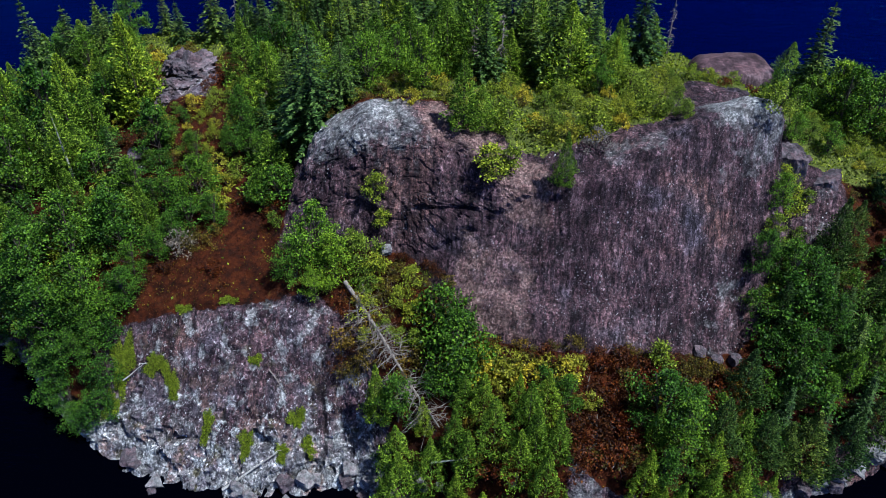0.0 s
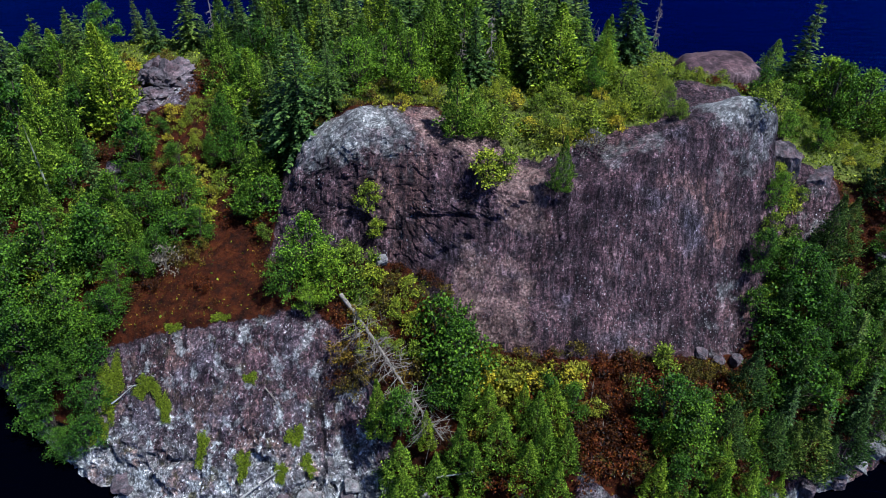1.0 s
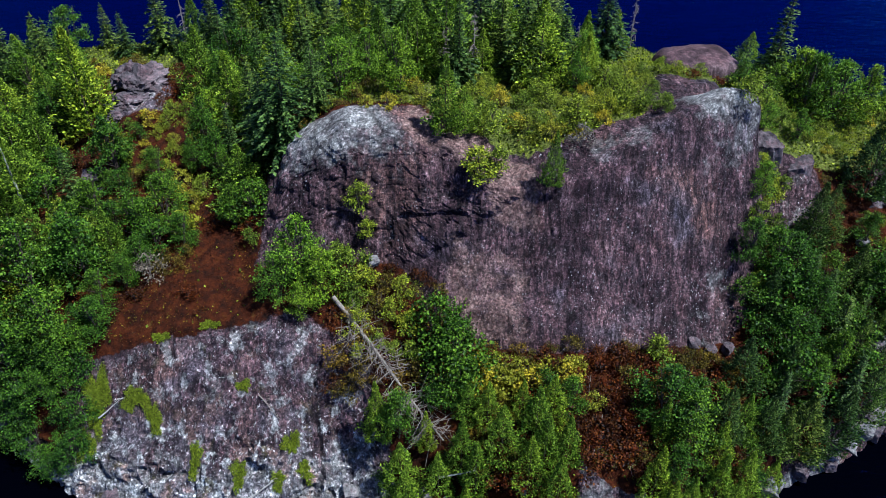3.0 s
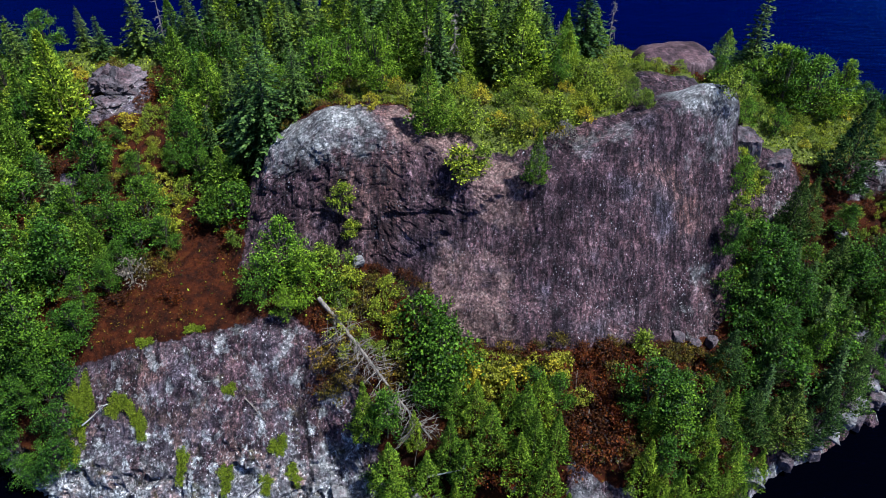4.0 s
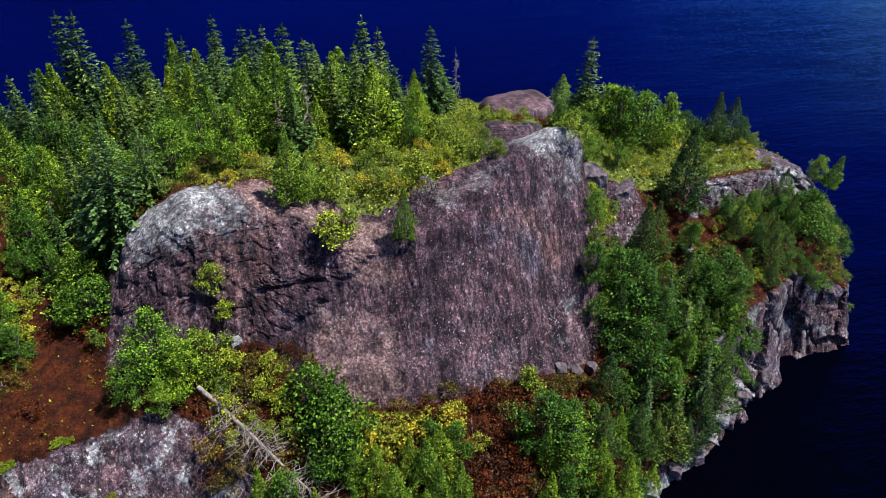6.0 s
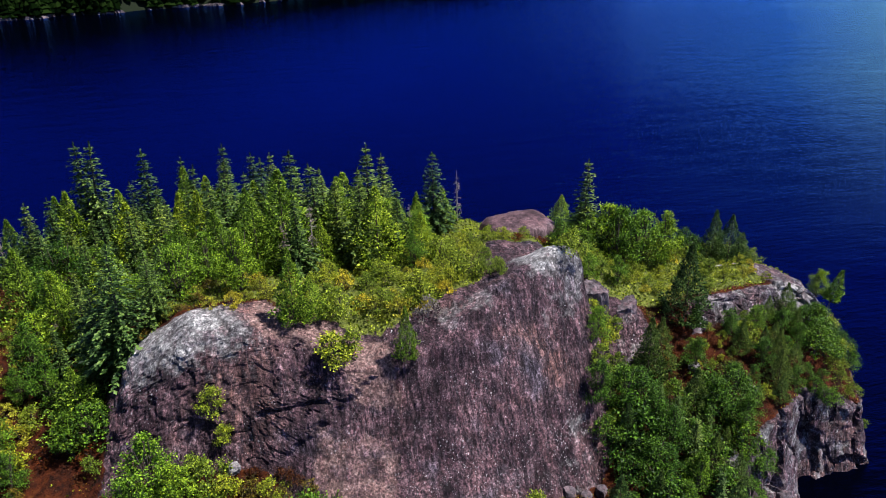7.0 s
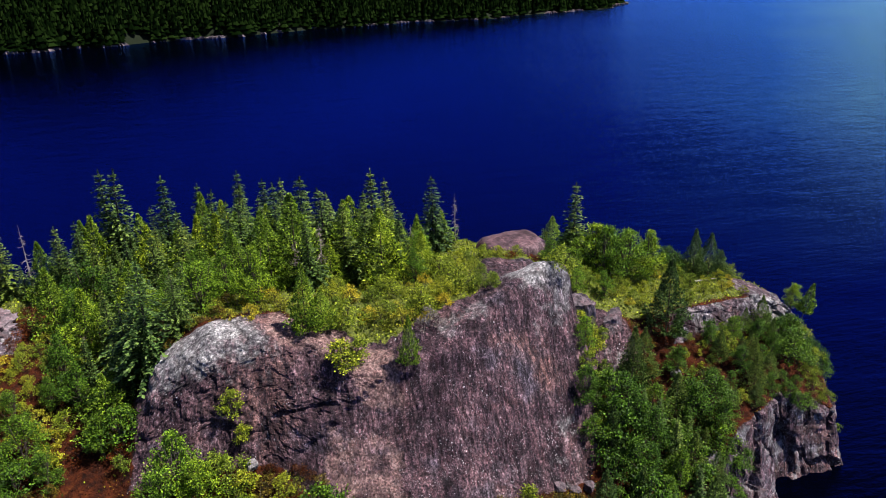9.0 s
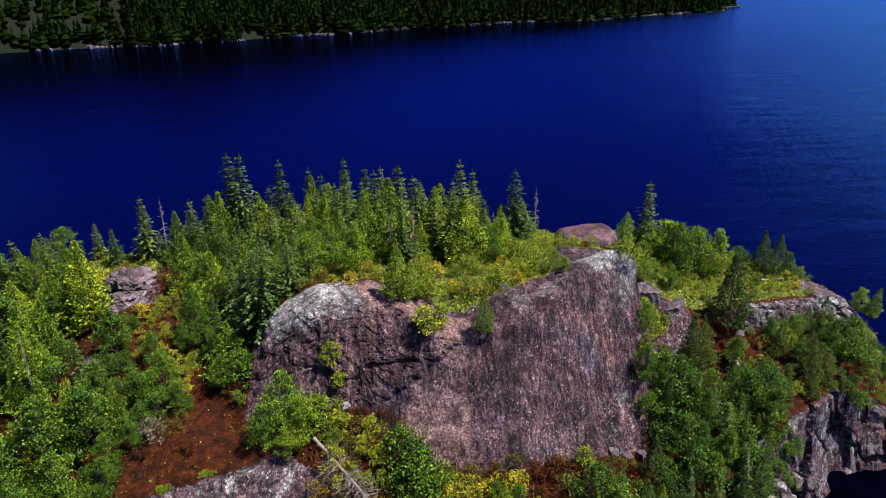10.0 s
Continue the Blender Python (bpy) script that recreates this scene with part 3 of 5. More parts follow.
def build_island():
    p, r = island_sheet()
    x, y, z = p[..., 0], p[..., 1], p[..., 2]
    du, dv = np.gradient(p, axis=1), np.gradient(p, axis=0)
    nrm = np.cross(du, dv)
    nrm /= np.maximum(np.linalg.norm(nrm, axis=-1, keepdims=True), 1e-6)
    steep = 1 - nrm[..., 2]
    wob = 0.25 * fbm(p * 0.3, 5, 3)
    # bare rock: the lower outcrop, the great face with its domed shoulder, the right-hand bluff, the waterline
    outcrop = between(x, -23.5, -6.5, 2) * between(r, -1, 1.22 + wob * 0.5, 0.2) + between(x, -8, -5.2, 1.2) * between(r, -1, 0.8 + wob, 0.25)
    outcrop = np.clip(outcrop, 0, 1)
    face = between(x + 2 * wob, -13, 15.5, 1.2) * between(r, 2.0, 3.28 + 0.5 * wob, 0.12)
    shoulder = between(x + 3 * wob, -12.5, 0.0, 1.5) * between(r, 2.5, 3.62 + 0.8 * wob, 0.2) + between(x + 2 * wob, -0.5, 5.0, 1.5) * between(r, 2.5, 3.42 + 0.6 * wob, 0.15)
    shoulder = np.clip(shoulder + between(x + wob, 4.5, 13, 1.0) * between(r, 2.5, 3.55 + 0.5 * wob, 0.15), 0, 1)
    crown = between(x + 2 * wob, 9.2, 17.6, 1.2) * between(r, 2.5, 4.25 + 0.5 * wob, 0.15)
    bluff = between(x, 16, 40, 2) * np.clip(steep * 3.0 - 0.8, 0, 1)
    knoll = between(x, 24.6, 37.8, 0.8) * between(r, 1.98, 3.22 + 0.4 * wob, 0.12) + between(x + 2 * wob, 32.2, 38, 1.0) * between(r, 2.5, 4.1 + wob, 0.25)
    stack = between(x, 16.5, 20.6, 0.4) * between(r, 2.1, 3.3 + 0.5 * wob, 0.15)
    low = between(z, -3, 1.2 + 1.4 * wob, 0.6) * between(r, -2, 1.2, 0.2)
    low = np.clip(low + between(x + wob, 4.2, 7.6, 0.8) * between(r, -1, 0.98 + wob, 0.15), 0, 1)
    left = between(x, -26.5, -21.5, 1.2) * between(y, 47, 51, 1) + between(x, -26, -23.8, 0.8) * between(y, 40, 42, 0.8)
    rock = np.clip(outcrop + face + shoulder + crown + bluff + knoll + stack + low + left, 0, 1)
    rock = np.maximum(rock, np.clip(steep * 3.2 - 1.5, 0, 1) * between(r, -1, 3.2, 0.2) * 0.9)
    # relief: broad swells, slabs and blocks parted by joints, fine ribs
    big = fbm(p * 0.22, 11, 4)
    mid = fbm(p * 0.9, 23, 4, 0.55)
    fine = fbm(p * 2.3, 29, 3, 0.6)
    rib = fbm(p * np.array([2.8, 0.9, 0.10]), 31, 4, 0.6)
    warp = p + 0.5 * np.stack([fbm(p * 0.5, 61, 2), fbm(p * 0.5, 62, 2), fbm(p * 0.5, 63, 2)], -1)
    slab, gap = cells(warp * np.array([0.42, 0.42, 0.06]), 71)
    block, gap2 = cells(warp * np.array([0.62, 0.62, 0.85]), 72)
    chip, gap3 = cells(warp * np.array([1.7, 1.7, 2.2]), 73)
    rough = np.clip(outcrop + low * between(x, -50, 22, 2) + 0.5 * left, 0, 1)
    joint = np.clip(1 - gap / 0.035, 0, 1) * (1 - rough) + np.clip(1 - gap2 / 0.05, 0, 1) * 0.7 * rough
    sheer = face * between(x, -1.5, 15.2, 1) * between(r, 1.9, 2.95, 0.15)
    calm = 1 - 0.7 * np.clip(0.8 * sheer + 0.6 * knoll + shoulder * between(r, 2.95, 4.2, 0.3), 0, 1)
    d = rock * (0.26 * big + calm * (0.08 * mid + 0.05 * fine)) + rock * (1 - rough) * ((0.06 - 0.03 * sheer) * slab + (0.03 - 0.008 * sheer) * rib - (0.06 - 0.03 * sheer) * joint)
    broken = between(z, -1, 3.2, 2.0) * rough * between(x, -30, -4, 1)
    d = d + rough * (0.06 * block + 0.02 * chip - 0.05 * joint + 0.035 * fine) + broken * (0.16 * block + 0.10 * chip - 0.16 * np.clip(1 - gap2 / 0.07, 0, 1))
    column, gap4 = cells(warp * np.array([0.6, 0.6, 0.07]), 74)
    d = d + between(x, 23, 40, 2) * between(r, -1, 1.25, 0.2) * rock * (0.55 * column + 0.03 * block - 0.35 * np.clip(1 - gap4 / 0.06, 0, 1))
    d = d + knoll * between(r, 1.9, 3.4, 0.2) * rock * (0.12 * block - 0.16 * np.clip(1 - gap2 / 0.09, 0, 1))
    d = d + (1 - rock) * (0.35 * big + 0.10 * mid)
    joint = joint * rock
    # the great face stands back under the lip of the domed shoulder
    edge = x - (-2.6 + (z - 11.5) * 1.6)
    d = d - 0.38 * np.clip((edge + 0.35 * mid) / 0.45 + 0.5, 0, 1) * between(z, 9.0, 14.4, 0.8) * np.clip((8 - x) / 6, 0, 1) * between(x, -4, 9, 1) * face
    lump, gap5 = cells(warp * np.array([0.34, 0.34, 0.42]), 75)
    bulge = between(x, -13.5, 1.5, 1.5) * between(r, 1.9, 3.0, 0.25) * face * np.clip(0.5 - edge / 1.2, 0, 1)
    d = d + bulge * (0.15 * lump - 0.07 * np.clip(1 - gap5 / 0.05, 0, 1) + 0.07 * block + 0.05 * chip)
    joint = np.maximum(joint, bulge * np.clip(1 - gap5 / 0.03, 0, 1) * 0.4)
    wavy = 0.10 * mid + 0.05 * fine
    for run in CRACKS:
        for (x0, z0), (x1, z1) in zip(run[:-1], run[1:]):
            f = np.clip(((x - x0) * (x1 - x0) + (z - z0) * (z1 - z0)) / ((x1 - x0) ** 2 + (z1 - z0) ** 2), 0, 1)
            gap = np.hypot(x + wavy - x0 - f * (x1 - x0), z + wavy - z0 - f * (z1 - z0))
            split = np.clip(1 - (gap - 0.01) / 0.08, 0, 1) * between(r, 2.0, 3.35, 0.1) * rock
            joint = np.maximum(joint, split)
            d = d - 0.07 * split
    seam = np.clip(1 - np.abs(x + 9.3 + 0.25 * np.sin(y * 1.7) + 0.12 * mid) / 0.13, 0, 1) * outcrop * between(y, 22, 28.6, 0.6)
    joint = np.maximum(joint, seam)
    d = d - 0.2 * seam
    p = p + nrm * d[..., None]
    rows, cols = x.shape
    k = np.arange(rows * cols).reshape(rows, cols)
    quads = np.stack([k[:-1, :-1], k[:-1, 1:], k[1:, 1:], k[1:, :-1]], -1).reshape(-1, 4)
    me = quick("island", p.reshape(-1, 3), quads, MAT["ground"], False)
    pale = outcrop * 0.24 + outcrop * between(z, -1, 2.6, 2.5) * 0.48 + between(z, -1, 1.0, 0.8) * between(x, -50, 21, 2) * 0.6 + between(x, 4, 8, 1) * between(r, -1, 1.1, 0.2) * 0.45 + shoulder * between(r + wob * 0.5, 2.85, 4.2, 0.6) * between(x + 3 * wob, -13, -4.6, 3) * 0.66 \
        + crown * between(x + 3 * wob, 11, 15.8, 2.5) * between(r + wob, 2.85, 3.8, 0.5) * 0.75 + knoll * 0.3 + stack * 0.3 + between(x, 22, 40, 3) * between(r, 0.1, 1.6, 0.4) * 0.3 + between(x + 4 * wob, 10.8, 14.4, 2.2) * between(r + 0.6 * wob, 1.9, 2.3, 0.25) * 0.36
    pale = pale + bulge * 0.18 + between(x + wob, 5.4, 9.2, 0.8) * between(r + 0.3 * wob, 2.9, 3.3, 0.12) * 0.42
    rust = shoulder * between(x + 3 * wob, -5, 0.8, 2.5) * between(r + wob * 0.5, 2.95, 4.2, 0.5) * 0.85 + face * between(x + 3 * wob, -3, 2.8, 2.2) * between(r + 0.4 * wob, 1.9, 2.62, 0.25) * 0.55 + between(x, 0, 3, 1) * between(r, 2.75, 3.3, 0.1) * 0.6
    rust = rust + outcrop * between(x + 4 * wob, -14, -6, 4) * between(z, 1.5, 9, 2) * 0.34
    green = between(x, -2, 20, 3) * between(r, 3.2, 5, 0.3) * 0.85 + between(x, 20, 36, 3) * between(r, 3.4, 5, 0.4) * 0.9 + between(x, -34, -22, 4) * between(r, 4.2, 6, 0.4) * 0.9 \
        + between(x, -10, 0, 3) * between(r, 3.6, 5, 0.3) * 0.6
    fleck = face * (1 - shoulder * between(r, 2.9, 5, 0.2)) * (0.3 + 0.7 * between(z, 6, 10.5, 3) * between(x, 3.5, 16, 4)) * between(x, -1, 16, 3)
    for name, values in (("soil", 1 - rock), ("pale", pale), ("rust", rust), ("green", green), ("crack", joint), ("fleck", fleck), ("mottle", np.clip(outcrop * (0.5 + 0.5 * between(z + 2 * wob, -1, 3.6, 3)) + 0.8 * left + 0.3 * between(x, 24, 40, 3), 0, 1) * rock)):
        at = me.attributes.new(name, "FLOAT", "POINT")
        at.data.foreach_set("value", np.clip(values, 0, 1).astype(np.float32).ravel())
    tagged(new("ground", me), "granite island with bare cliffs, brown heath and moss", "island", kind="structure")
    return p, 1 - rock, green


SHEET, SOIL, GREEN = build_island()
GRID = 0.2
HIGH = np.full((int(90 / GRID), int(62 / GRID)), -3.0)
for f in (0.0, 0.5):
    q = (SHEET[:-1] * (1 - f) + SHEET[1:] * f).reshape(-1, 3)
    i, j = ((q[:, 0] + 46) / GRID).astype(int), ((q[:, 1] - 15) / GRID).astype(int)
    ok = (i >= 0) & (j >= 0) & (i < HIGH.shape[0]) & (j < HIGH.shape[1])
    np.maximum.at(HIGH, (i[ok], j[ok]), q[ok, 2])


HIGH = np.where(HIGH < -2.9, np.roll(HIGH, 1, 1), HIGH)
SMOOTH = soften(soften(HIGH, 0.7, 0), 0.7, 1)


def height(x, y):
    u, v = (x + 46) / GRID - 0.5, (y - 15) / GRID - 0.5
    i, j = int(u), int(v)
    if not (0 <= i < HIGH.shape[0] - 1 and 0 <= j < HIGH.shape[1] - 1):
        return -3.0
    f, g = u - i, v - j
    return float((SMOOTH[i, j] * (1 - g) + SMOOTH[i, j + 1] * g) * (1 - f) + (SMOOTH[i + 1, j] * (1 - g) + SMOOTH[i + 1, j + 1] * g) * f)


# the lake
bm = bmesh.new()
for x, y in ((-2400, -1500), (2400, -1500), (2400, 2600), (-2400, 2600)):
    bm.verts.new((x, y, 0))
bm.faces.new(bm.verts)
me = bpy.data.meshes.new("water")
bm.to_mesh(me)
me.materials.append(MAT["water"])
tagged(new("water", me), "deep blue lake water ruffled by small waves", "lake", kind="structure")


# ---------------------------------------------------------------- kinds of tree and shrub
def spruce_mesh(seed, tall, wide, bare=0.05, fine=1.0):
    """Trunk and crown of a spruce: tiers of flat, drooping boughs."""
    rng = np.random.default_rng(seed)
    lean = rng.normal(size=2) * 0.012 * tall
    runs = [[((lean[0] * f * f, lean[1] * f * f, tall * f - 0.25 * (f == 0)), 0.015 * tall * (1 - f) + 0.008) for f in np.linspace(0, 1, 7)]]
    at, way, size = [], [], []
    levels = int(tall * 3.1 * fine)
    for k in range(levels):
        f = bare + (0.985 - bare) * (k + rng.uniform(-0.25, 0.25)) / levels
        f = min(max(f, 0.03), 0.985)
        reach = wide * (1 - f) ** 0.95 * rng.uniform(0.7, 1.15) + 0.05
        count = 9
        turn = rng.uniform(0, 6.28)
        for j in range(count):
            az = turn + 6.283 * j / count + rng.normal() * 0.18
            span = reach * rng.uniform(0.55, 1.15)
            rise = 0.35 * f - 0.20 + rng.normal() * 0.06
            n = max(3, int(span / 0.155 * fine))
            s = (np.arange(n) + rng.uniform(0.3, 1.0)) / n
            out = np.array([math.cos(az), math.sin(az)])
            pos = np.stack([out[0] * span * s, out[1] * span * s, tall * f + rise * span * s - 0.22 * span * s * s], 1)
            pos[:, :2] += lean * f * f
            for side in (-1, 0, 1):
                w = np.stack([np.full(n, out[0]) - side * out[1] * 0.9, np.full(n, out[1]) + side * out[0] * 0.9, np.full(n, rise - 0.12)], 1)
                w += rng.normal(size=w.shape) * 0.2
                at.append(pos + rng.normal(size=pos.shape) * 0.02)
                way.append(w)
                size.append((0.13 + 0.23 * (1 - f)) / fine ** 1.3 * rng.uniform(0.7, 1.25, n) * (0.85 if side else 1))
    for k in range(14):                                  # leader shoots
        at.append(np.array([[lean[0], lean[1], tall * rng.uniform(0.9, 0.985)]]))
        way.append(np.array([[rng.normal() * 0.25, rng.normal() * 0.25, 0.8]]))
        size.append(np.array([rng.uniform(0.12, 0.2)]))
    return tubes(runs), sprays(rng, np.concatenate(at), np.concatenate(way), np.concatenate(size), 0.30, 0.12, flat=0.7)


def cone_mesh(seed, tall, wide, count):
    """Trunk and crown of an upright cedar: a ragged cone of upswept fans."""
    rng = np.random.default_rng(seed)
    runs = [[((0, 0, tall * f - 0.25 * (f == 0)), 0.010 * tall * (1 - f) + 0.006) for f in np.linspace(0, 1, 6)]]
    f = rng.uniform(0, 1, count) ** 1.35
    az = rng.uniform(0, 6.283, count)
    lobe = 1 + 0.26 * np.sin(az * 3 + f * 9 + seed) + 0.22 * np.sin(az * 5 - f * 17 + 2 * seed) + 0.20 * np.sin(f * 34 + az * 2)
    reach = wide * ((1 - f) ** 1.05 * np.minimum(1, 0.6 + f * 3)) * lobe * rng.uniform(0.5, 1.05, count) ** 0.6 + 0.03
    at = np.stack([np.cos(az) * reach, np.sin(az) * reach, tall * (0.02 + 0.95 * f)], 1)
    way = np.stack([np.cos(az) * 0.7, np.sin(az) * 0.7, np.full(count, 0.55)], 1) + rng.normal(size=(count, 3)) * 0.42
    return tubes(runs), sprays(rng, at, way, rng.uniform(0.12, 0.25, count) * (1.05 - 0.5 * f), 0.26, 0.2)


def leafy_mesh(seed, tall, wide, leaves, leaf=0.13, lobes=26, low=0.08):
    """Stems and a loose crown of leaves on many small boughs."""
    rng = np.random.default_rng(seed)
    runs, hubs = [], []
    stems = rng.integers(2, 5)
    tops = [tuple(rng.normal(size=2) * wide * 0.3) for _ in range(stems)]
    for k in range(lobes):
        f = low + (1 - low) * ((k + 0.7) / lobes) ** 0.8
        az = rng.uniform(0, 6.283)
        shape = max(0.12, math.sin(math.pi * min(1, 0.2 + f * 0.8)) ** 0.8)
        d = wide * shape * rng.uniform(0.3, 1.0)
        hub = np.array([d * math.cos(az), d * math.sin(az), tall * f * rng.uniform(0.86, 1.0)])
        hubs.append((hub, wide * 0.25 * rng.uniform(0.6, 1.5) * (0.6 + 0.4 * shape)))
    for t in tops:
        runs.append([((t[0] * f, t[1] * f, tall * 0.9 * f - 0.2 * (f == 0)), 0.014 * tall * (1 - 0.85 * f) + 0.008) for f in np.linspace(0, 1, 5)])
    for hub, r in hubs[::2]:
        t = tops[rng.integers(len(tops))]
        g = min(0.8, max(0.05, hub[2] / tall - 0.22))
        start = np.array([t[0] * g, t[1] * g, tall * 0.9 * g])
        runs.append([(start, 0.007 * tall), (start * 0.4 + hub * 0.6 + (0, 0, -0.05), 0.005 * tall), (hub, 0.006)])
    weights = np.array([r ** 1.6 for _, r in hubs])
    pick = rng.choice(len(hubs), leaves, p=weights / weights.sum())
    c = np.array([h for h, _ in hubs])[pick]
    rad = np.array([r for _, r in hubs])[pick]
    dirs = rng.normal(size=(leaves, 3))
    dirs /= np.linalg.norm(dirs, axis=1, keepdims=True)
    at = c + dirs * (rad * rng.uniform(0.1, 1.25, leaves))[:, None] * np.array([1.15, 1.15, 0.7])
    at[:, 2] = np.maximum(at[:, 2], 0.02)
    way = dirs * 0.5 + rng.normal(size=(leaves, 3)) * 0.7 + np.array([0, 0, -0.15])
    return tubes(runs, 5), sprays(rng, at, way, leaf * rng.uniform(0.6, 1.4, leaves), 0.42, 0.3, flat=0.4)


def dead_mesh(seed, tall, wide, twigs=46):
    """A bare trunk with drooping twigs."""
    rng = np.random.default_rng(seed)
    runs = [[((0, 0, tall * f - 0.2 * (f == 0)), 0.016 * tall * (1 - f) + 0.01) for f in np.linspace(0, 1, 6)]]
    for k in range(twigs):
        f = rng.uniform(0.1, 0.97)
        az = rng.uniform(0, 6.283)
        s = wide * (1 - 0.75 * f) * rng.uniform(0.5, 1.1)
        p0 = np.array([0, 0, tall * f])
        tip = p0 + np.array([math.cos(az) * s, math.sin(az) * s, -0.25 * s + rng.normal() * 0.1])
        mid = (p0 + tip) / 2 + np.array([0, 0, 0.12 * s])
        runs.append([(p0, 0.030), (mid, 0.024), (tip, 0.010)])
        for _ in range(3):
            q = mid + (tip - mid) * rng.uniform(0, 0.9)
            runs.append([(q, 0.018), (q + rng.normal(size=3) * 0.22 * s, 0.007)])
    return tubes(runs, 4)


def plant(name, trunk, crown, bark, leaf, label, category, group):
    top = tagged(new(name), label, category, group)
    part("trunk", quick("trunk", *trunk, bark), top)
    part("crown", quick("crown", *crown, leaf), top)
    return top


KINDS = {}


def kind(key, name, makers, bark, leaf, label, category, group):
    KINDS[key] = [plant(name, *mk, MAT[bark], MAT[leaf], label, category, group) for mk in makers]
    for ob in KINDS[key]:
        ob["unused"] = 1


kind("spruce", "spruce_tree", [spruce_mesh(s, 6.5, w) for s, w in ((1, 1.75), (2, 1.5), (3, 1.95), (4, 1.6))], "bark", "spruce",
     "narrow dark green spruce growing on the island", "tree", "spruces on the island")
kind("blue", "spruce_tree", [spruce_mesh(s, 5.5, w, 0.05, 1.35) for s, w in ((11, 2.1), (12, 1.9))], "bark", "blue",
     "broad blue-green spruce with drooping boughs", "tree", "spruces on the island")
kind("cedar", "cedar_tree", [cone_mesh(s, 5.0, w, 4800) for s, w in ((21, 1.5), (22, 1.25), (23, 1.75))], "bark", "cedar",
     "upright yellow-green cedar with dense foliage", "tree", "cedars on the island")
kind("fir", "cedar_tree", [cone_mesh(s, 5.0, w, 4800) for s, w in ((24, 1.45), (25, 1.3), (26, 1.7))], "bark", "spruce",
     "upright dark green cedar with dense foliage", "tree", "cedars on the island")
kind("birch", "birch_tree", [leafy_mesh(s, 4.2, w, 4400, 0.108, 48) for s, w in ((31, 1.5), (32, 1.3), (33, 1.7), (34, 1.5))], "bark", "birch",
     "leafy bright green birch with a loose crown", "tree", "birches on the island")
kind("grove", "birch_tree", [leafy_mesh(s, 4.2, w, 4400, 0.108, 48) for s, w in ((35, 1.5), (36, 1.35), (37, 1.65))], "bark", "alder",
     "dense dark green birch on the slope", "tree", "birches on the island")
kind("shrub", "shrub", [leafy_mesh(s, 1.6, w, 1300, 0.095, 24) for s, w in ((41, 1.0), (42, 1.2), (43, 0.9))], "bark", "shrub",
     "low leafy green shrub on mossy ground", "shrub", "shrubs on the island")
kind("green", "alder_bush", [leafy_mesh(s, 2.0, w, 1700, 0.102, 26) for s, w in ((44, 1.1), (45, 1.3))], "bark", "alder",
     "deep green leafy bush on the slope", "bush", "bushes on the island")
kind("yellow", "yellow_shrub", [leafy_mesh(s, 1.2, 0.9, 700, 0.11, 16) for s in (51, 52)], "bark", "yellow",
     "low shrub with bright yellow autumn leaves", "shrub", "yellow shrubs")
kind("rust", "heath_shrub", [leafy_mesh(s, 0.8, 0.9, 600, 0.10, 16) for s in (61, 62)], "bark", "rust",
     "low rusty brown heath shrub", "shrub", "rusty heath shrubs")
kind("olive", "heath_shrub", [leafy_mesh(s, 0.9, 0.9, 620, 0.09, 16) for s in (63, 64, 65)], "bark", "olive",
     "low olive-brown heath shrub turning with autumn", "shrub", "rusty heath shrubs")
kind("dry", "dead_bush", [leafy_mesh(71, 1.7, 1.1, 500, 0.12, 20)], "dead", "dry",
     "grey dry bush with bare twigs", "shrub", "dry bushes")


def put(key, x, y, size=1.0, which=None, turn=None, sink=0.05, z=None, wide=1.0):
    """One more plant of that kind at x, y on the island; size scales it."""
    rng = put.rng
    forms = KINDS[key]
    ob = forms[rng.integers(len(forms)) if which is None else which % len(forms)]
    z = height(x, y) if z is None else z
    if z < 0.1:
        return None
    m = pose(x, y, z - sink, 0, 0, rng.uniform(0, 360) if turn is None else turn)
    fat = (0.8 if key == "cedar" and y < 30 else 1.0) * wide * (rng.uniform(0.95, 1.25) if key in ("spruce", "cedar") and wide == 1.0 and y > 36 else rng.uniform(0.9, 1.12))
    if "unused" in ob:
        del ob["unused"]
        made = ob
        made.matrix_basis = m
    else:
        made = copy_thing(ob, m)
    made.scale = (size * fat, size * fat, size)
    return made


put.rng = np.random.default_rng(7)


# ---------------------------------------------------------------- trees that stand out, each as x, y, height
SPRUCES = [(-16.3, 60.2, 9.2), (-15.4, 58.9, 9.4), (-11.5, 58.8, 7.9), (-5.3, 54.7, 7.6), (-4.0, 49.6, 6.0), (-2.8, 50.9, 6.8), (-1.1, 48.5, 7.8), (0.6, 48.1, 6.8),
           (4.2, 47.9, 7.8), (3.0, 44.0, 6.7), (9.6, 50.4, 6.5), (-12.4, 58.1, 5.9), (-18.5, 53.4, 5.5), (-21.5, 57.9, 2.8), (20.2, 46.2, 7.1, 1.25)]
SPRUCES_WEST = [(-35.2, 49.3, 7.5), (-38.7, 55.3, 5.4), (-32.9, 50.6, 6.3), (-31.3, 52.3, 5.9), (-26.9, 56.6, 3.5), (-22.5, 56.0, 3.1), (-11.9, 50.2, 5.5), (-9.5, 46.5, 6.0), (-6.2, 45.5, 6.2)]
